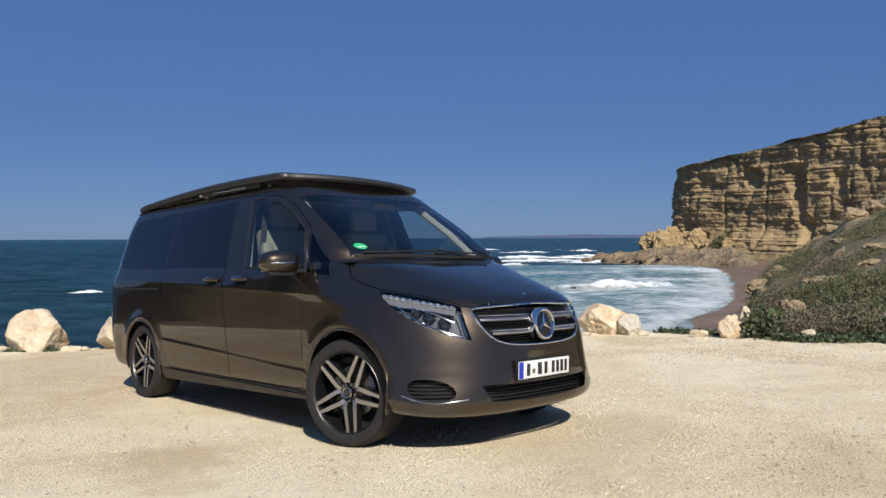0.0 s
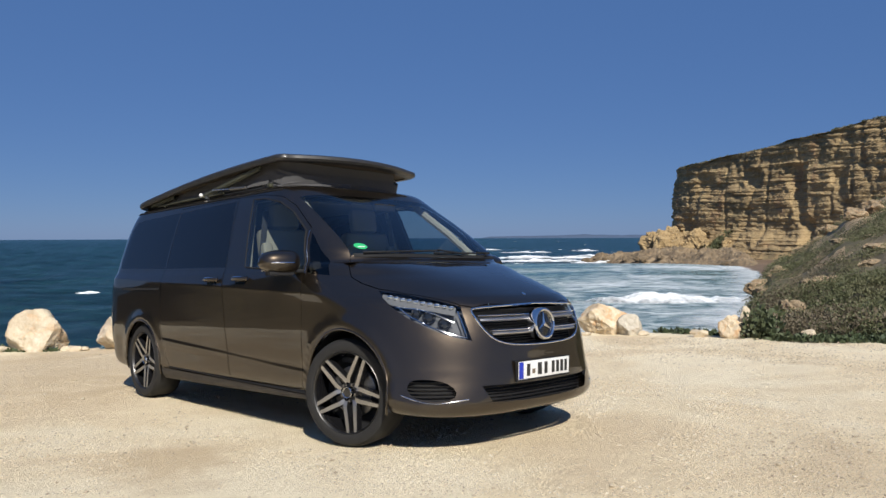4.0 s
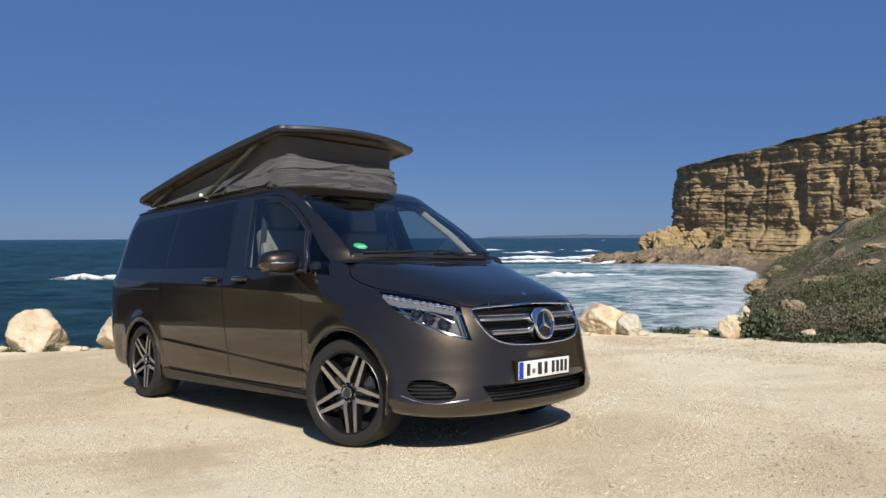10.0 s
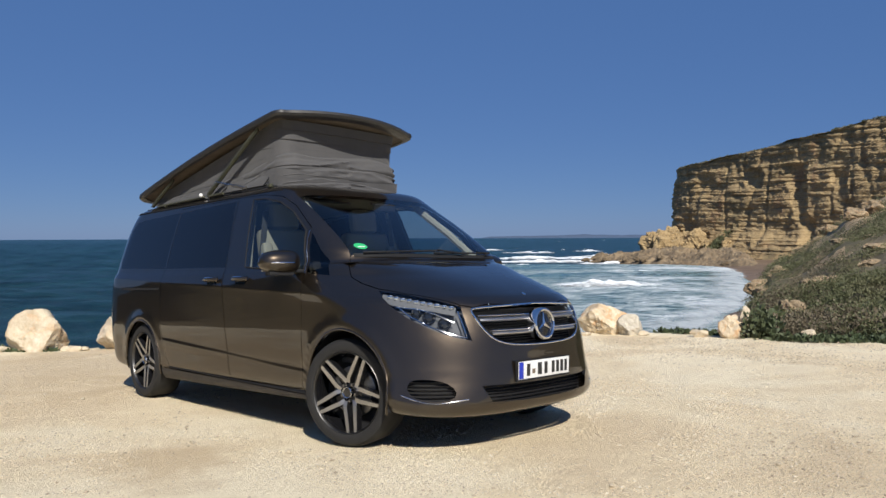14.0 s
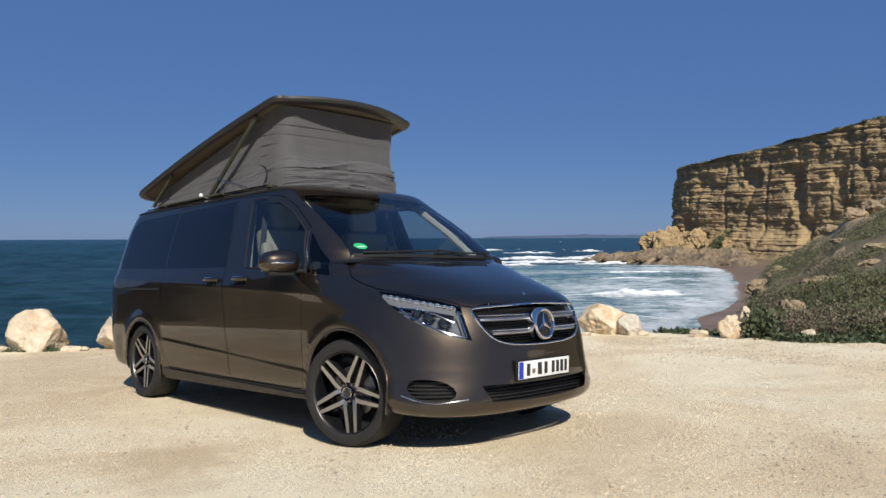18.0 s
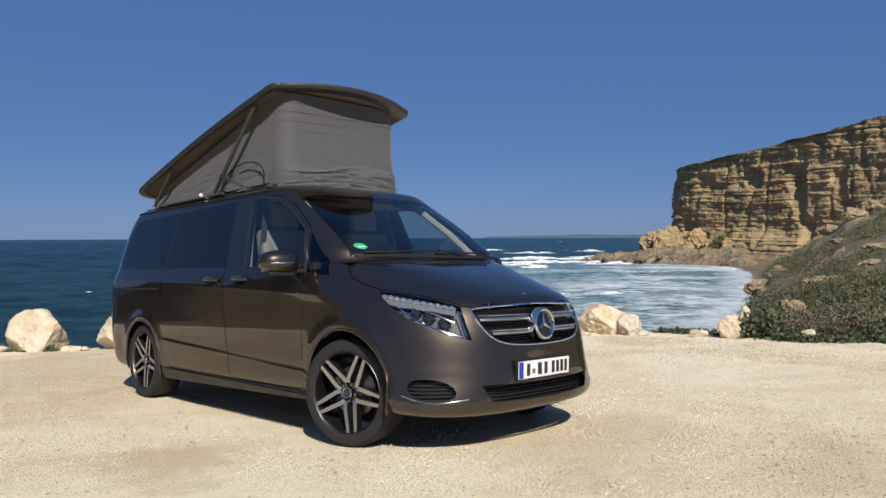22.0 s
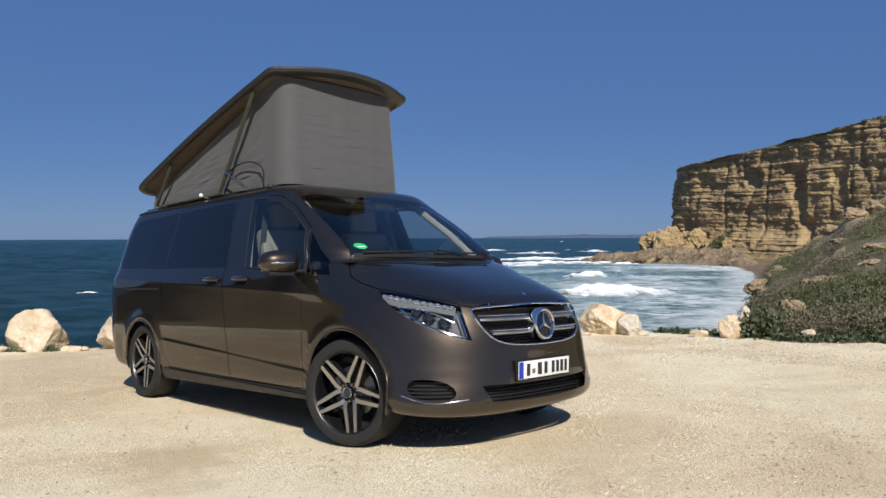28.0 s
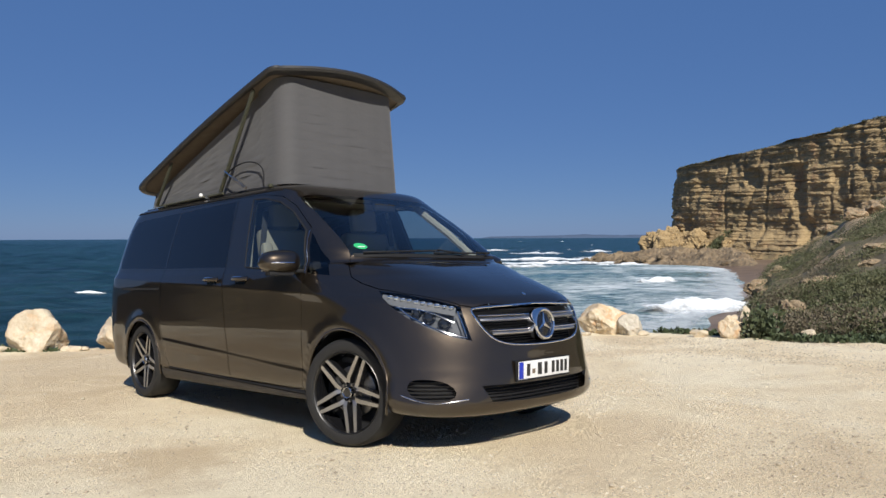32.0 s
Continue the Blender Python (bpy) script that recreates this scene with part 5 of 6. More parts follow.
# wind waves off the lot
def swell():
    nu, nv = 200, 330
    verts = []
    for i in range(nu + 1):
        u = -0.95 + 0.93 * i / nu
        for j in range(nv + 1):
            d = 58 * 1.0115 ** j
            b = u * d
            k = min(1, j / 12, (nv - j) / 60, i / 8, (nu - i) / 8)
            w = noise.noise(Vector((b * 0.012, d * 0.012, 4)))
            z = 0.30 * math.sin(d * 0.21 + b * 0.035 + 4 * w) + 0.20 * math.sin(d * 0.47 - b * 0.09 + 7 * w)
            z += 0.55 * noise.fractal(Vector((b * 0.05, d * 0.13, 2)), 0.8, 2.1, 7)
            z += 0.35 * abs(noise.noise(Vector((b * 0.035, d * 0.11, 8))))
            v = spot(d, b)
            verts.append((v.x, v.y, (0.55 + z * (1 + d / 900)) * k - 0.3 * (1 - k)))
    ob = sheet("swell", verts, quads(nu, nv), SEAWATER)
    return tagged(ob, "choppy blue-green sea off the lot", "sea", kind="structure")


swell_ob = swell()

SHORE = curve([(60, 4), (111, 28), (152, 51), (225, 79), (266, 94), (300, 103), (340, 112), (400, 128)])
verts = []
for i in range(61):
    d = 60 + i * 5
    for j in range(31):
        b = SHORE(d) - 40 + j * 4
        z = SEA + 0.075 * (b - SHORE(d)) + 0.15 * noise.noise(Vector((d * 0.05, b * 0.05, 0)))
        verts.append(tuple(spot(d, b, min(z, SEA + 5))))
tagged(sheet("beach", verts, quads(60, 30), SAND), "wet brown sand beach in the bay", "beach", kind="structure")

# foamy water of the bay: it rises and falls on the beach
verts = []
for i in range(81):
    d = 75 + 275 * (i / 80) ** 1.2
    for j in range(41):
        b = SHORE(d) + 45 - (SHORE(d) + 45 + 0.25 * d + 20) * j / 40
        v = spot(d, b)
        verts.append((v.x, v.y, 0.18 * noise.noise(Vector((d * 0.06, b * 0.03, 2))) - (0.9 if j == 40 or i in (0, 80) else 0)))
bay = sheet("bay_water", verts, quads(80, 40), BAYWATER)
froth = bay.data.attributes.new("froth", "FLOAT", "POINT")
for i in range(81):
    d = 75 + 275 * (i / 80) ** 1.2
    for j in range(41):
        off = 45 - (SHORE(d) + 45 + 0.25 * d + 20) * j / 40
        froth.data[i * 41 + j].value = max(0.0, 1 + min(off + 14, 0) / 38) - 0.25
bay.location.z = SEA
tagged(bay, "pale foamy water washing up the bay", "sea water", kind="structure")


def breaker(width, depth, height, seed):
    """A lumpy ridge of white water with a ragged foam apron behind it, about its middle; local x along the crest, y towards the beach."""
    def fn(u, v):
        x = (u - 0.5) * width
        env = max(0.0, math.sin(u * math.pi)) ** 0.6
        n1 = noise.fractal(Vector((x * 0.12 + seed, v * 2, seed)), 0.7, 2.1, 6)
        y = (v - 0.62) * depth * (0.35 + 0.65 * env) + 2.2 * noise.noise(Vector((x * 0.07, seed, v)))
        prof = math.exp(-((v - 0.72) / 0.12) ** 2) * height + 0.42 * math.exp(-((v - 0.42) / 0.3) ** 2)
        z = env * prof * (1 + 0.55 * n1) - 0.25 + 0.25 * n1
        z -= 1.2 * max(0, abs(v - 0.5) * 2 - 0.75) + (1 - env) * 0.5
        return Vector((x, y, z))
    return grid_bm(fn, 70, 22)


LEVEL = curve([(0, 0.55), (1, 0.8), (2, 1.05), (3, 1.2), (4.5, 1.37), (6, 1.4), (8, 1.33), (10, 1.24), (12, 1.09), (14, 0.92), (17, 0.72), (19, 0.58), (20, 0.62), (21, 0.88), (22, 1.1), (24, 1.29), (26, 1.16), (28, 1.16), (30, 1.24), (31, 1.01), (32, 0.75)])
WAVES = []


def wave(width, depth, height, seed, rows):
    """rows: (seconds, out, along, turn, lift)."""
    ob = part("breaker", breaker(width, depth, height, seed), FOAM)
    tagged(ob, "white breaking wave rolling into the bay", "wave", "breaking waves")
    WAVES.append((ob, rows))


wave(46, 26, 1.5, 1.0, [(0, 200, 46, 25, 0.1), (1, 186, 44, 20, 0.2), (2, 170, 44, 12, 0.3), (3, 158, 44, 8, 0.1), (5, 140, 44, 5, -0.8), (7, 130, 44, 5, -3), (32, 130, 44, 5, -3)])
wave(34, 22, 1.6, 2.0, [(0, 300, 36, 10, -4), (7, 300, 36, 10, -4), (9, 262, 38, 12, -0.6), (11, 228, 42, 14, 0), (13, 204, 42, 14, 0.3), (14, 200, 44, 14, 0.3), (17, 182, 46, 14, 0), (19, 160, 46, 10, -0.5), (21, 140, 46, 8, -3), (32, 140, 46, 8, -3)])
wave(18, 13, 1.6, 3.0, [(0, 330, 40, 6, -4), (20, 330, 40, 6, -4), (22, 312, 38, 6, -0.4), (24, 292, 46, 8, 0.1), (26, 262, 48, 10, 0.2), (28, 240, 46, 10, 0.3), (30, 226, 56, 14, 0.2), (32, 218, 62, 16, 0)])
wave(34, 24, 1.8, 4.0, [(0, 250, 40, 10, -4), (24, 250, 40, 10, -4), (26, 200, 36, 10, -0.5), (28, 168, 38, 8, 0.2), (29, 166, 43, 8, 0.3), (30, 152, 44, 10, 0.3), (31, 142, 46, 14, 0.2), (32, 136, 48, 18, 0.1)])
for width, depth, seed, d, b, turn in ((170, 34, 5.0, 480, 58, 3), (80, 20, 5.5, 520, 112, -2), (110, 26, 6.0, 420, 52, 4), (50, 16, 6.5, 395, 80, 6), (52, 40, 7.0, 640, 70, -3), (34, 30, 7.4, 700, 130, 2), (44, 40, 7.7, 760, 40, 0), (30, 16, 7.9, 362, 30, 5)):
    wave(width, depth, 1.1, seed, [(0, d, b, turn, 0.15), (11, d - 10, b + 3, turn, -0.1 if seed % 1 else 0.2), (21, d - 24, b + 2, turn, 0.2), (32, d - 36, b + 6, turn, 0.1)])
wave(40, 13, 1.3, 8.0, [(0, 270, -130, -4, -4), (6, 265, -150, -4, -2), (7, 262, -147, -4, -0.3), (8, 255, -138, -4, 0), (9, 248, -131, -4, 0.1), (10, 243, -112, -4, 0.2), (11, 238, -100, -4, 0), (13, 226, -112, -4, -0.7), (16, 220, -110, -4, -3), (32, 220, -110, -4, -3)])
wave(36, 12, 1.3, 9.0, [(0, 270, -100, -4, -4), (18, 270, -105, -4, -4), (20, 262, -100, -4, -0.5), (21, 258, -95, -4, 0.1), (23, 245, -90, -4, -0.2), (25, 232, -90, -4, -0.7), (27, 225, -88, -4, -3), (32, 225, -88, -4, -3)])
for k, (width, d, b, shift) in enumerate(((46, 262, 62, 0), (52, 300, 70, 5), (34, 196, 32, 16))):
    wave(width, 11, 0.45, 11.0 + k * 1.3, [(0, d, b, 6 + 3 * k, -0.45 + 0.2 * math.sin(shift)), (8, d - 9, b + 2, 7 + 3 * k, -0.45 + 0.2 * math.sin(shift + 1.6)), (16, d - 18, b + 3, 8 + 3 * k, -0.45 + 0.2 * math.sin(shift + 3.1)), (24, d - 27, b + 5, 8 + 3 * k, -0.45 + 0.2 * math.sin(shift + 4.7)), (32, d - 36, b + 6, 9 + 3 * k, -0.45 + 0.2 * math.sin(shift + 6.2))])
wave(24, 4, 0.3, 10.0, [(0, 189, -88, -3, -0.45), (8, 187, -87, -3, -0.7), (16, 188, -88, -3, -0.5), (24, 186, -87, -3, -0.7), (32, 188, -88, -3, -0.5)])

verts = []
for i in range(121):
    d = 92 + 215 * i / 120
    for j in range(9):
        b = SHORE(d) - 14 + 15.5 * j / 8 + 1.8 * noise.noise(Vector((d * 0.08, 1, 1)))
        v = spot(d, b)
        verts.append((v.x, v.y, max(0.075 * (b - SHORE(d)), 0) + 0.42 + 0.12 * math.sin(j / 8 * math.pi)))
wash = sheet("shore_foam", verts, quads(120, 8), LACE)
froth = wash.data.attributes.new("froth", "FLOAT", "POINT")
for i in range(121):
    for j in range(9):
        froth.data[i * 9 + j].value = (0, 0.2, 0.42, 0.62, 0.8, 0.92, 1, 0.85, 0.1)[j] * min(1, i / 8, (120 - i) / 8)
tagged(wash, "thin lacy foam at the water's edge", "foam", kind="stuff")


def sea_motions():
    walk(wash, [(t, Matrix.Translation(ALONG * (LEVEL(t) / 0.075) + Vector((0, 0, SEA + LEVEL(t))))) for t in np.arange(0, 32.01, 1)])
    for ob, rows in WAVES:
        heading = math.degrees(math.atan2(ALONG.y, ALONG.x))
        walk(ob, [(t, Matrix.Translation(spot(d, b, SEA + lift_ + (LEVEL(t) if 0 < b and d < 345 else 0.65 if b < 0 else 0))) @ Matrix.Rotation(radians(heading + turn + 180), 4, "Z")) for t, d, b, turn, lift_ in rows])
    walk(caps, [(0, pose(0, 0, 0)), (32, Matrix.Translation(OUT * -14 + ALONG * 9))])
    walk(swell_ob, [(0, pose(0, 0, SEA)), (32, Matrix.Translation(OUT * -38 + Vector((0, 0, SEA))))])
    walk(bay, [(t, pose(0, 0, SEA + LEVEL(t))) for t in np.arange(0, 32.01, 1)])


# ---- scatter helpers ----
def tufts(name, places, mat, label, category, leaf=0.09, leaves=16, wide=99.0):
    """Low plants: each place is (x, y, z, radius, height); every plant is a dome of separate leaves."""
    rnd = random.Random(hash_seed(name) + len(places))
    verts, faces = [], []
    for x, y, z, r, h in places:
        for _ in range(leaves):
            a, k = rnd.uniform(0, 2 * math.pi), rnd.random() ** 0.6
            px, py = x + r * k * math.cos(a), y + r * k * math.sin(a)
            pz = z + h * (1 - k * k) * rnd.uniform(0.35, 1.0)
            l = leaf * rnd.uniform(0.6, 1.5) * max(1, r / wide)
            d = Vector((math.cos(a) * k + rnd.gauss(0, 0.4), math.sin(a) * k + rnd.gauss(0, 0.4), rnd.uniform(0.3, 1.2))).normalized()
            s = d.cross(Vector((rnd.gauss(0, 1), rnd.gauss(0, 1), 0.3))).normalized() * l * 0.34
            p = Vector((px, py, pz - 0.2 * l))
            i = len(verts)
            verts += [tuple(p), tuple(p + d * l * 0.5 + s), tuple(p + d * l), tuple(p + d * l * 0.5 - s)]
            faces.append((i, i + 1, i + 2, i + 3))
    ob = sheet(name, verts, faces, mat, False)
    return tagged(ob, label, category, kind="stuff")


def hash_seed(s):
    return sum(ord(c) * (i + 1) for i, c in enumerate(s))


# cliff
def cliff():
    nu, nv = 460, 220
    verts = []
    path = [(470, 180), (452, 140), (432, 132), (380, 150), (330, 170), (285, 190), (240, 215), (200, 250)]
    lens = [0]
    for a, b in zip(path, path[1:]):
        lens.append(lens[-1] + math.dist(a, b))
    fd, fb = curve([(l, p[0]) for l, p in zip(lens, path)]), curve([(l, p[1]) for l, p in zip(lens, path)])
    total = lens[-1]
    for i in range(nu + 1):
        l = total * i / nu
        d, b = fd(l), fb(l)
        d2, b2 = fd(l + 1), fb(l + 1)
        t = Vector((d2 - d, b2 - b))
        t = t.normalized() if t.length > 1e-6 else Vector((-1, 0.5)).normalized()
        nrm = Vector((t.y, -t.x))
        if nrm.y > 0:
            nrm = -nrm
        u = b / d
        top = 40.0 + 11.3 * min(max((u - 0.305) / 0.29, 0), 1.4) + 1.2 * noise.noise(Vector((l * 0.05, 0, 9)))
        for j in range(nv + 1):
            v = j / nv
            if v < 0.86:
                k = v / 0.86
                z = SEA - 1 + (top - SEA + 1) * k
                zz = z + 0.04 * l
                warp = zz + 0.9 * noise.noise(Vector((l * 0.02, zz * 0.05, 6)))
                lay = math.floor(warp / 1.45)
                bed = noise.noise(Vector((lay * 3.7, l * 0.018, 3))) + 0.4 * noise.noise(Vector((lay * 7.1, l * 0.09, 5)))
                thin = noise.noise(Vector((math.floor(warp / 0.9) * 2.3, l * 0.03, 12)))
                butt = noise.fractal(Vector((l * 0.024, zz * 0.06, 8)), 0.8, 2.1, 5)
                crack = abs(noise.noise(Vector((l * 0.09, zz * 0.02, 17))))
                rough = noise.fractal(Vector((l * 0.25, zz * 0.3, 1)), 0.6, 2.1, 6)
                dent = noise.noise(Vector((l * 0.085, zz * 0.045, 31))) + 0.35 * noise.noise(Vector((l * 0.13, zz * 0.12, 33)))
                hollow = min(1, max(0, (dent - 0.16) / 0.45)) * min(1, k * 5) * min(1, (1 - k) * 6)
                foot = max(0, (0.32 - k) / 0.32)
                out = 0.8 * bed + 0.7 * thin + 1.5 * butt + 0.5 * rough - 0.9 * max(0, 1 - crack * 7) - 2.8 * hollow + 16 * foot ** 1.5 - 5 * k
                p = (d + nrm.x * out, b + nrm.y * out)
            else:
                k = (v - 0.86) / 0.14
                z = top + 2.0 * k + 0.8 * noise.noise(Vector((l * 0.1, k * 9, 2)))
                butt = noise.fractal(Vector((l * 0.028, (top + 0.04 * l) * 0.035, 8)), 0.8, 2.1, 5)
                out = 2.4 * butt * (1 - k) - 5 - 70 * k * k
                p = (d + nrm.x * out, b + nrm.y * out)
            verts.append(tuple(spot(p[0], p[1], z)))
    faces = quads(nu, nv)
    ob = sheet("cliff", verts, faces, [CLIFF, TURF], False)
    ob.data.polygons.foreach_set("material_index", [1 if (k % nv) / nv > 0.855 else 0 for k in range(len(faces))])
    tagged(ob, "tall layered sandstone sea cliff with scrub on top", "cliff")
    pick = random.Random(5)
    rim = []
    for _ in range(900):
        i, j = pick.randrange(int(nu * 0.12), nu), pick.choice((194, 195, 196, 197, 198, 199))
        x, y, z = verts[i * (nv + 1) + j]
        rim.append((x, y, z - 0.2, pick.uniform(0.8, 1.8), pick.uniform(0.2, 0.8)))
    tufts("cliff_top_scrub", rim, SCRUB, "low dark green scrub along the cliff's rim", "scrub", 0.45, 22)


cliff()


# ---- rocks ----
def rock_bm(size, seed, sub=4, facets=15, rough=0.06):
    rnd = random.Random(seed)
    bm = bmesh.new()
    bmesh.ops.create_icosphere(bm, subdivisions=sub, radius=1.0)
    planes = []
    for _ in range(facets):
        v = Vector((rnd.gauss(0, 1), rnd.gauss(0, 1), rnd.gauss(0.2, 1))).normalized()
        planes.append((v, rnd.uniform(0.60, 0.9)))
    for v in bm.verts:
        n = v.co.normalized()
        r = 1.0
        for p, h in planes:
            c = n.dot(p)
            if c > 0.2:
                r = min(r, h / c)
        r += rough * noise.fractal(n * 2.2 + Vector((seed, 0, 0)), 0.75, 2.1, 6)
        v.co = Vector((n.x * r * size[0], n.y * r * size[1], max(n.z, -0.75) * r * size[2]))
    return bm


def rock(name, d, b, size, seed, label, mat=None, z=None, group="", turn=0, sub=5, rough=0.085, facets=15):
    ob = part(name, rock_bm([s / 2 for s in size], seed, sub, facets, rough), mat or BOULDER, smooth=rough < 0.1)
    ob.matrix_world = Matrix.Translation(spot(d, b, (land_z(d, b) if z is None else z) + size[2] * 0.30)) @ Matrix.Rotation(radians(turn + 45), 4, "Z")
    tagged(ob, label, "rock", group)
    return ob


RUSTY = material("rust_stained_limestone", rock_build((0.36, 0.24, 0.13), (0.55, 0.44, 0.29), (0.74, 0.66, 0.52), 0.65))
GREYROCK = material("grey_limestone", rock_build((0.28, 0.24, 0.18), (0.47, 0.42, 0.33), (0.66, 0.62, 0.53), 0.1))
rock("boulder", 12.4, -6.78, (1.02, 0.85, 0.92), 3, "large pale limestone boulder at the edge of the lot", group="boulders along the edge", facets=11)
rock("boulder", 12.6, -5.50, (0.80, 0.7, 0.76), 8, "pale limestone boulder behind the van", group="boulders along the edge", facets=11)
rock("boulder", 14.4, 3.13, (0.98, 0.8, 0.80), 14, "rust-stained limestone boulder at the edge of the lot", RUSTY, group="boulders along the edge", facets=10)
rock("boulder", 14.0, 3.53, (0.56, 0.48, 0.50), 23, "pale grey boulder leaning on a larger one", GREYROCK, group="boulders along the edge", facets=9)
rock("boulder", 13.0, 5.06, (0.44, 0.42, 0.58), 27, "ochre limestone boulder beside a green shrub", RUSTY, group="boulders along the edge", facets=10)
rock("boulder", 12.95, 5.29, (0.24, 0.30, 0.70), 29, "slim upright pale yellow slab beside a shrub", group="boulders along the edge", turn=-40, facets=9)
rock("stone", 13.0, 5.62, (0.20, 0.16, 0.36), 33, "small pale stone half hidden by a shrub", sub=4)
rock("stone", 13.3, 4.60, (0.34, 0.24, 0.20), 31, "small pale stone among low plants", sub=4)
rock("stone", 12.3, 6.10, (0.32, 0.22, 0.22), 37, "small white stone at the foot of the slope", sub=4)
for d, b, k in ((12.2, -6.1, 0.2), (12.25, -5.95, 0.14), (12.3, -6.28, 0.16), (12.2, -7.3, 0.22), (14.0, 2.7, 0.16), (13.8, 3.75, 0.18)):
    rock("stone", d, b, (k * 1.4, k, k * 0.7), int(d * 10 + b * 100) % 97, "small pale stone beside a boulder", sub=3)


SLOPE_ROCKS = ((18.0, 8.55, (0.62, 0.55, 0.52), 41), (19.0, 8.80, (0.42, 0.4, 0.42), 43), (23.8, 12.12, (1.05, 0.8, 0.50), 45), (21.8, 11.53, (0.7, 0.6, 0.34), 47), (24.4, 12.0, (0.5, 0.5, 0.6), 49), (42.9, 18.4, (1.9, 1.3, 1.3), 51), (40.8, 18.5, (1.4, 1.0, 0.9), 53), (38.0, 16.5, (1.0, 0.8, 0.6), 55), (52.9, 26.9, (1.3, 1.0, 1.1), 57), (33.6, 18.1, (1.1, 0.8, 0.5), 59), (35.5, 18.2, (0.8, 0.7, 0.4), 61), (12.6, 6.9, (0.3, 0.26, 0.16), 63), (22.4, 13.0, (1.0, 0.6, 0.3), 65), (24.6, 14.4, (0.9, 0.7, 0.35), 67), (43.5, 24.1, (1.6, 1.1, 0.9), 69), (43.9, 25.7, (1.4, 1.2, 0.8), 70), (48.0, 27.2, (1.7, 1.2, 0.9), 71), (52.0, 30.4, (2.0, 1.4, 1.0), 72), (56.0, 31.2, (1.8, 1.4, 1.1), 73), (47.0, 24.6, (1.6, 1.2, 0.9), 74), (30.0, 17.4, (0.8, 0.6, 0.4), 75), (58.0, 28.4, (2.2, 1.4, 1.2), 76))
# scrub on the slope beside the lot
rnd = random.Random(11)
low, dry = [], []
while len(low) + len(dry) < 9000:
    u = rnd.uniform(0.385, 0.78)
    d = EDGE(u) + 0.3 + 62 * rnd.random() ** 1.7
    b = u * d
    v = spot(d, b)
    if noise.noise(Vector((v.x * 0.22, v.y * 0.22, 4))) < -0.30 + 0.45 * rnd.random():
        continue
    if bare_soil(d, b) and rnd.random() < 0.88:
        continue
    if any(abs(d - e[0]) < e[2][0] * 0.9 and abs(b - e[1]) < e[2][0] * 0.45 for e in SLOPE_ROCKS):
        continue
    r = rnd.uniform(0.10, 0.36) * (1 + d / 45)
    place = (v.x, v.y, land_z(d, b) + relief(d, b) - 0.03, r, r * rnd.uniform(0.5, 1.0))
    (low if noise.noise(Vector((v.x * 0.3, v.y * 0.3, 9))) + rnd.gauss(0, 0.16) > -0.22 else dry).append(place)
tufts("green_scrub", low, SCRUB, "low olive-green scrub on the slope", "scrub", 0.040, 46, 0.45)
DRY = material("dry_scrub_leaves", leaf_build((0.075, 0.060, 0.036), (0.105, 0.085, 0.052), (0.145, 0.118, 0.075)))
tufts("dry_scrub", dry, DRY, "dry brown scrub on the slope", "scrub", 0.040, 46, 0.45)
fringe = []
for u0, u1, n, h in ((0.285, 0.375, 60, 0.09), (0.415, 0.62, 110, 0.10), (-0.60, -0.53, 40, 0.08)):
    for _ in range(n):
        u = rnd.uniform(u0, u1)
        d = EDGE(u) + rnd.uniform(-0.25, 0.25) - (0.5 if u < -0.5 else 0)
        v = spot(d, u * d)
        fringe.append((v.x, v.y, land_z(d, u * d) - 0.02, rnd.uniform(0.06, 0.18), h * rnd.uniform(0.5, 1.3)))
tufts("edge_plants", fringe, FRESH, "fleshy green coastal plants along the edge", "plants", 0.075, 26)
bush = []
for _ in range(44):
    d, b = 12.82 + rnd.gauss(0, 0.12), 5.52 + rnd.gauss(0, 0.10)
    v = spot(d, b)
    bush.append((v.x, v.y, land_z(d, b), 0.14, rnd.uniform(0.35, 0.62)))
brown = []
for _ in range(34):
    d, b = 12.35 + rnd.gauss(0, 0.22), 7.25 + rnd.gauss(0, 0.22)
    v = spot(d, b)
    brown.append((v.x, v.y, land_z(d, b), 0.16, rnd.uniform(0.15, 0.42)))
tufts("withered_bush", brown, DRY, "withered dark brown bush at the foot of the slope", "bush", 0.06, 44)
ob = tufts("shrub", bush, FRESH, "dense green shrub beside a boulder", "shrub", 0.085, 40)

SLOPEROCK = material("weathered_rock", rock_build((0.09, 0.065, 0.038), (0.235, 0.175, 0.105), (0.41, 0.32, 0.205), 0.25))
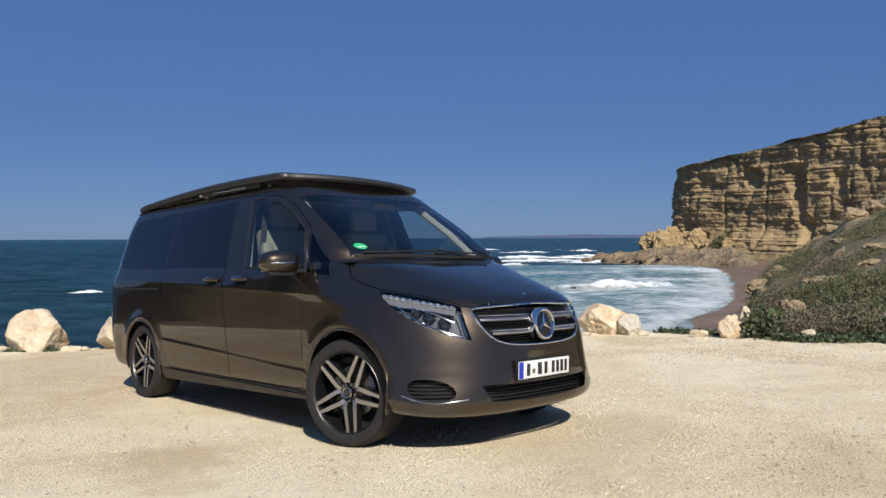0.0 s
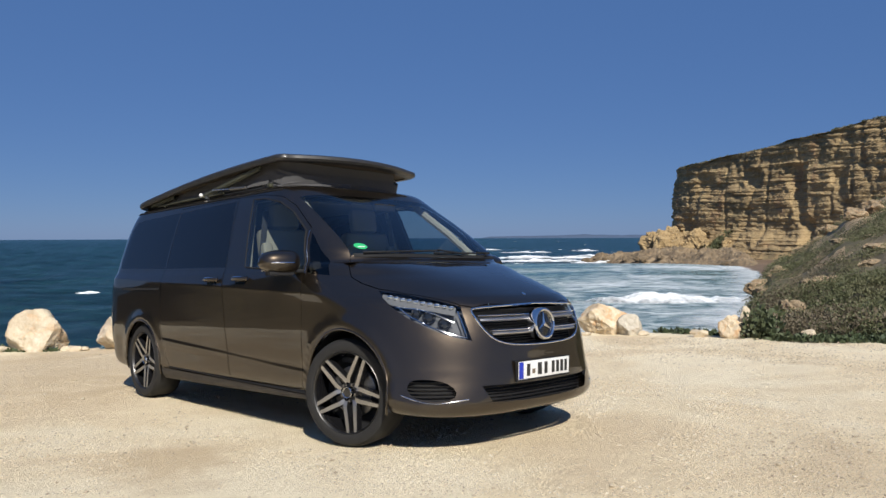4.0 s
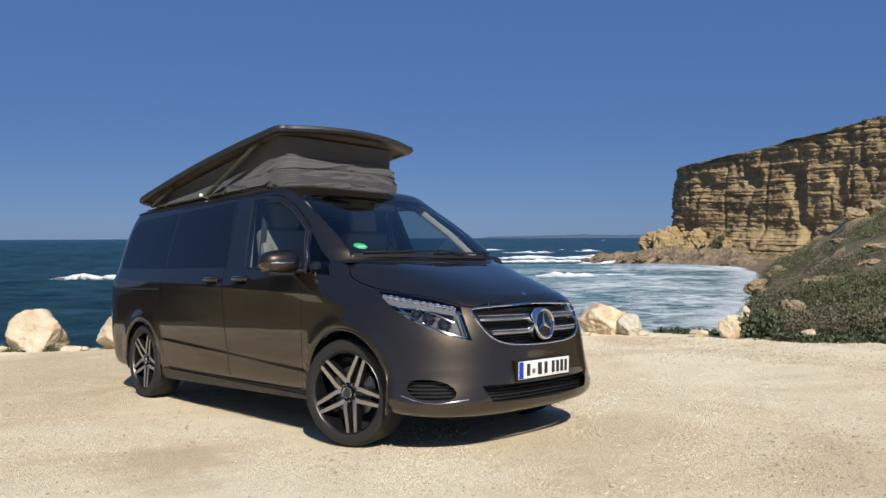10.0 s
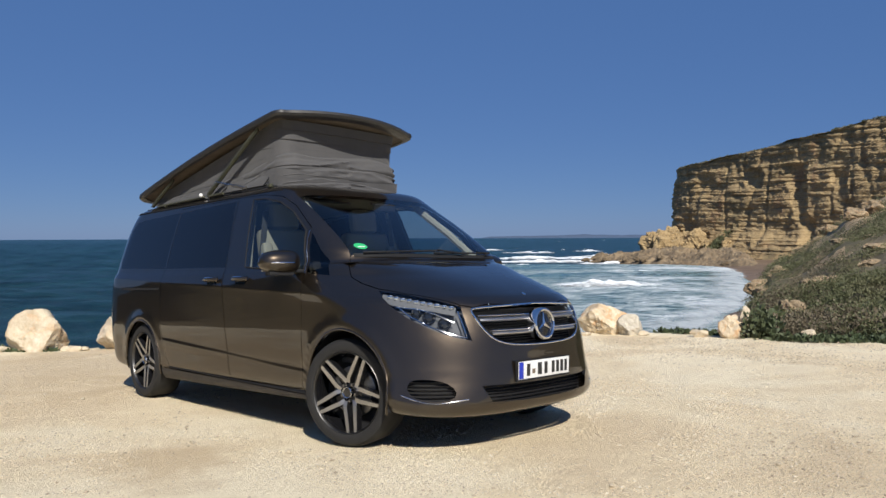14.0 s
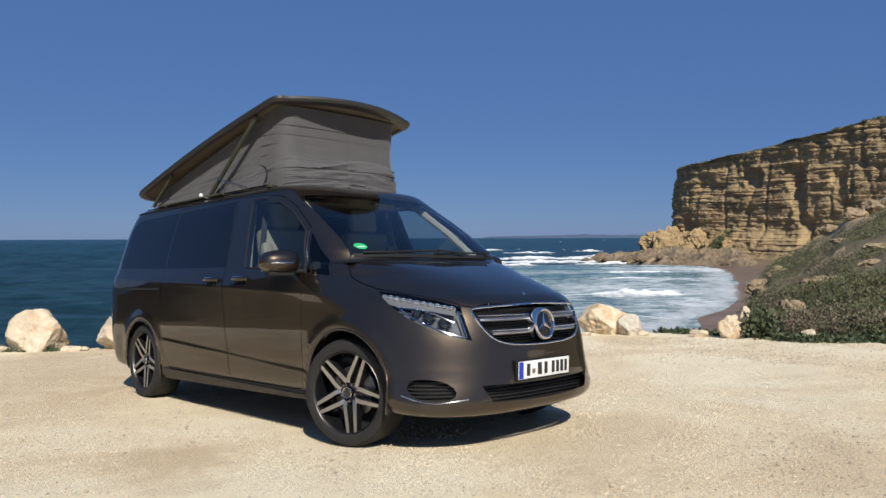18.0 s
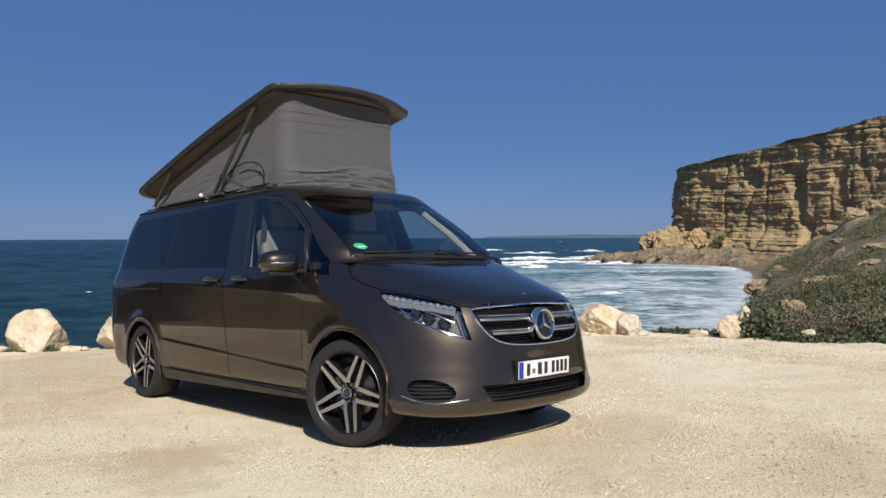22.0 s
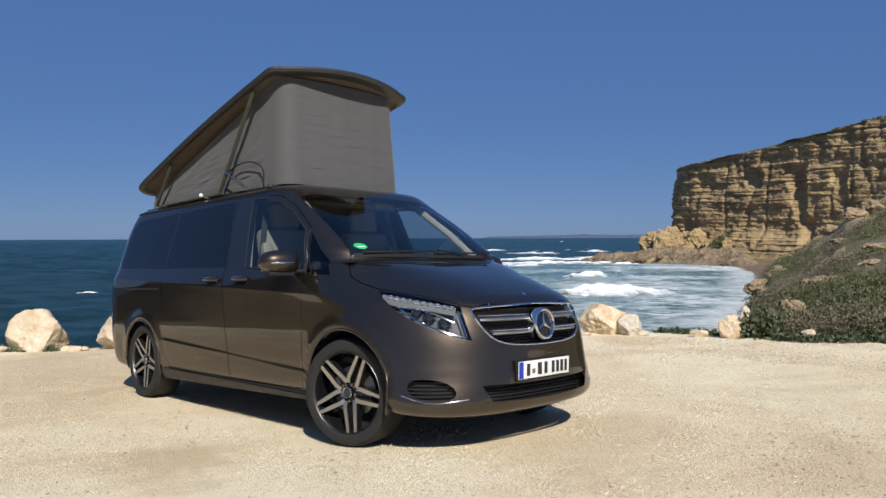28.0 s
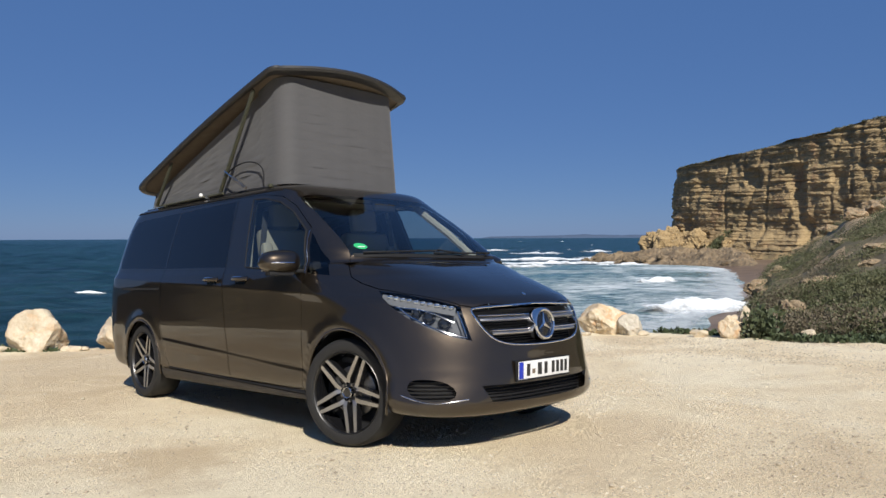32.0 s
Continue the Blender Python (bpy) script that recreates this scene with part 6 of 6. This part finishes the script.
# gravel
verts, faces = [], []
base = [(1, 0, 0), (-1, 0, 0), (0, 1, 0), (0, -1, 0), (0, 0, 1), (0, 0, -1)]
tri = [(0, 2, 4), (2, 1, 4), (1, 3, 4), (3, 0, 4), (2, 0, 5), (1, 2, 5), (3, 1, 5), (0, 3, 5)]
while len(faces) < 80000 * 8:
    d = 1.9 + 11.3 * rnd.random() ** 1.25
    b = d * rnd.uniform(-0.66, 0.66)
    v = spot(d, b)
    n = 0.5 * noise.noise(Vector((v.x * 1.1, v.y * 1.1, 3))) + noise.noise(Vector((v.x * 0.35, v.y * 0.35, 13))) + min(0.25, max(-0.35, 0.15 * (b + 1)))
    if n < rnd.uniform(-0.35, 0.55) or d > EDGE(b / d):
        continue
    s = min(0.0019 * math.exp(abs(rnd.gauss(0, 0.62))), 0.012)
    s *= 0.8 + d / 16
    i = len(verts)
    a = rnd.uniform(0, 6.28)
    for q in base:
        k = s * rnd.uniform(0.7, 1.3)
        x, y = q[0] * k * 1.25, q[1] * k
        verts.append((v.x + x * math.cos(a) - y * math.sin(a), v.y + x * math.sin(a) + y * math.cos(a), lot_z(v.x, v.y) + s * 0.35 + q[2] * k * 0.7))
    faces += [tuple(i + k for k in t) for t in tri]


def pebble_build(nt, p):
    g = nt.nodes.new("ShaderNodeNewGeometry")
    nt.links.new(ramp(nt, g.outputs["Random Per Island"], [(0, (0.26, 0.21, 0.15)), (0.25, (0.36, 0.29, 0.20)), (0.7, (0.47, 0.39, 0.285)), (1, (0.56, 0.49, 0.38))]), p.inputs["Base Color"])
    p.inputs["Roughness"].default_value = 0.9


PEBBLE = material("gravel_stones", pebble_build)
tagged(sheet("gravel", verts, faces, PEBBLE, False), "pale loose gravel on the lot", "gravel", kind="stuff")
for k in range(90):
    d = 2.6 + 9 * rnd.random() ** 1.2
    b = d * rnd.uniform(-0.58, 0.58)
    v = LEAN.inverted() @ spot(d, b)
    if -4.4 < v.x < 1.0 and -1.1 < v.y < 1.1:
        continue
    s = 0.016 + 0.030 * rnd.random() ** 2.2
    ob = rock("pebble", d, b, (s * 1.3, s, s * 0.7), 100 + k, "small pale stone lying on the gravel", group="loose stones", mat=BOULDER, turn=rnd.uniform(0, 360), sub=2)

# rocks on the slope
for d, b, size, seed in SLOPE_ROCKS:
    rock("slope_rock", d, b, size, seed, "weathered tan rock among scrub", SLOPEROCK, land_z(d, b) + relief(d, b) - size[2] * 0.08, "rocks on the slope", sub=4, rough=0.16)


# rocky shelf and fallen blocks at the foot of the cliff
def shelf():
    nu, nv = 120, 46
    verts = []
    for i in range(nu + 1):
        t = i / nu
        d0, b0 = 408 - 95 * t ** 1.3, 74 + 60 * t
        wid = 6 + 34 * min(1, t * 1.8)
        for j in range(nv + 1):
            s = j / nv
            d, b = d0 + (s - 0.35) * wid * 1.6, b0 + (s - 0.2) * wid * 0.55
            n = noise.fractal(Vector((d * 0.09, b * 0.09, 3)), 0.6, 2.1, 6)
            m = noise.noise(Vector((d * 0.22, b * 0.22, 8)))
            env = math.sin(s * math.pi) ** 0.5 * min(1, t * 6 + 0.15) * min(1, (1 - t) * 8 + 0.2)
            z = SEA - 1.6 + env * (3.6 + 6.5 * min(1, t * 2.0) * (0.3 + s) + 2.4 * n + 1.4 * m)
            z = SEA - 1.6 + math.floor((z - SEA + 1.6) / 0.7) * 0.55 + 0.2 * (z - SEA + 1.6)
            verts.append(tuple(spot(d, b, z)))
    ob = sheet("rock_shelf", verts, quads(nu, nv), SHELFROCK, False)
    tagged(ob, "dark brown wave-cut rock shelf under the cliff", "rocks")


shelf()
for d, b, size, lift_, k in ((424, 119.6, (10, 9, 12), -4.5, 301), (425, 124.5, (11, 10, 9), -7, 302), (424, 131, (17, 15, 20), -7.5, 303), (416, 136, (22, 18, 17), -9, 304), (406, 141, (18, 15, 13), -9, 305), (421, 127.5, (9, 8, 8), -9, 306)):
    rock("fallen_block", d, b, size, k, "large pale yellow block of fallen sandstone below the cliff", CLIFF, lift_, "fallen blocks", k * 37 % 90, 5, 0.24)
for k in range(14):
    t = rnd.random()
    d, b = 422 - 40 * t + rnd.gauss(0, 4), 118 + 34 * t + rnd.gauss(0, 4)
    s = rnd.uniform(6, 15) * (1.25 - 0.4 * t)
    rock("fallen_block", d, b, (s, s * rnd.uniform(0.7, 1), s * rnd.uniform(0.8, 1.3)), 70 + k, "pale yellow block of fallen sandstone below the cliff", CLIFF, SEA + 2.5 + 3.5 * rnd.random() + max(0, b - 125) * 0.15, "fallen blocks", rnd.uniform(0, 90), 4, 0.22)
for k in range(46):
    t = rnd.random()
    d, b = 404 - 88 * t ** 1.2 + rnd.gauss(0, 5), 78 + 54 * t + rnd.gauss(0, 4)
    s = rnd.uniform(1.6, 5.5) * (0.6 + 0.6 * t)
    rock("shore_rock", d, b, (s * 1.4, s, s * rnd.uniform(0.6, 1.0)), 200 + k, "dark wet rock on the shore shelf", SHELFROCK, SEA + 0.5 + 4.5 * t * rnd.random(), "rocks on the shelf", rnd.uniform(0, 180), 3, 0.22)
patch = []
for _ in range(300):
    d, b = 388 + rnd.gauss(0, 3), 144 + rnd.gauss(0, 3.2)
    v = spot(d, b)
    patch.append((v.x, v.y, -8.5 + 0.9 * (b - 138) + rnd.uniform(-1, 1.5), 1.6, 2.2))
tufts("cliff_foot_scrub", patch, SCRUB, "green scrub at the foot of the cliff", "scrub", 1.1, 14)

# far shore
verts = []
for i in range(81):
    b = 235 + 1420 * i / 80
    h = 10 + 18 * min(1, i / 40) * (0.6 + 0.4 * noise.fractal(Vector((b * 0.004, 0, 0)), 0.8, 2.0, 4)) + 2 * noise.noise(Vector((b * 0.02, 3, 0)))
    for z, dd in ((SEA - 1, 0), (SEA + h * 0.6 * min(1, i / 4), 40), (SEA + h * min(1, i / 4), 160)):
        verts.append(tuple(spot(4600 + dd, b, z)))
FAR = plain("hazy_far_land", (0.055, 0.085, 0.14), 1.0, scale=0.02)
tagged(sheet("backdrop", verts, quads(80, 2), FAR), "hazy blue strip of far coast", "far coast", kind="structure")

# white caps out at sea
verts, faces = [], []
for _ in range(150):
    d = 330 / max(0.06, rnd.random())
    if d > 2400:
        continue
    b = d * rnd.uniform(-0.75, 0.30)
    if b > 0.2 * d and d < 500:
        continue
    v = spot(d, b, SEA + 0.25)
    l, w = rnd.uniform(0.4, 1.6) * (1 + d / 900), rnd.uniform(0.05, 0.16) * (1 + d / 500)
    i = len(verts)
    n = 10
    for k in range(n + 1):
        t = k / n * 2 - 1
        wob = rnd.uniform(-1.2, 1.2) * w
        e = (1 - t * t) ** 0.5
        for q, h in ((-1, 0), (0.2, 0.5 * e), (1, 0)):
            p = v + ALONG * (t * l) + OUT * (q * w * e + wob)
            verts.append((p.x, p.y, p.z + h * w))
    faces += [(i + k * 3 + j, i + k * 3 + 3 + j, i + k * 3 + 4 + j, i + k * 3 + 1 + j) for k in range(n) for j in (0, 1)]
caps = tagged(sheet("white_caps", verts, faces, CAPFOAM), "small white caps on the open sea", "foam", kind="stuff")


motions()
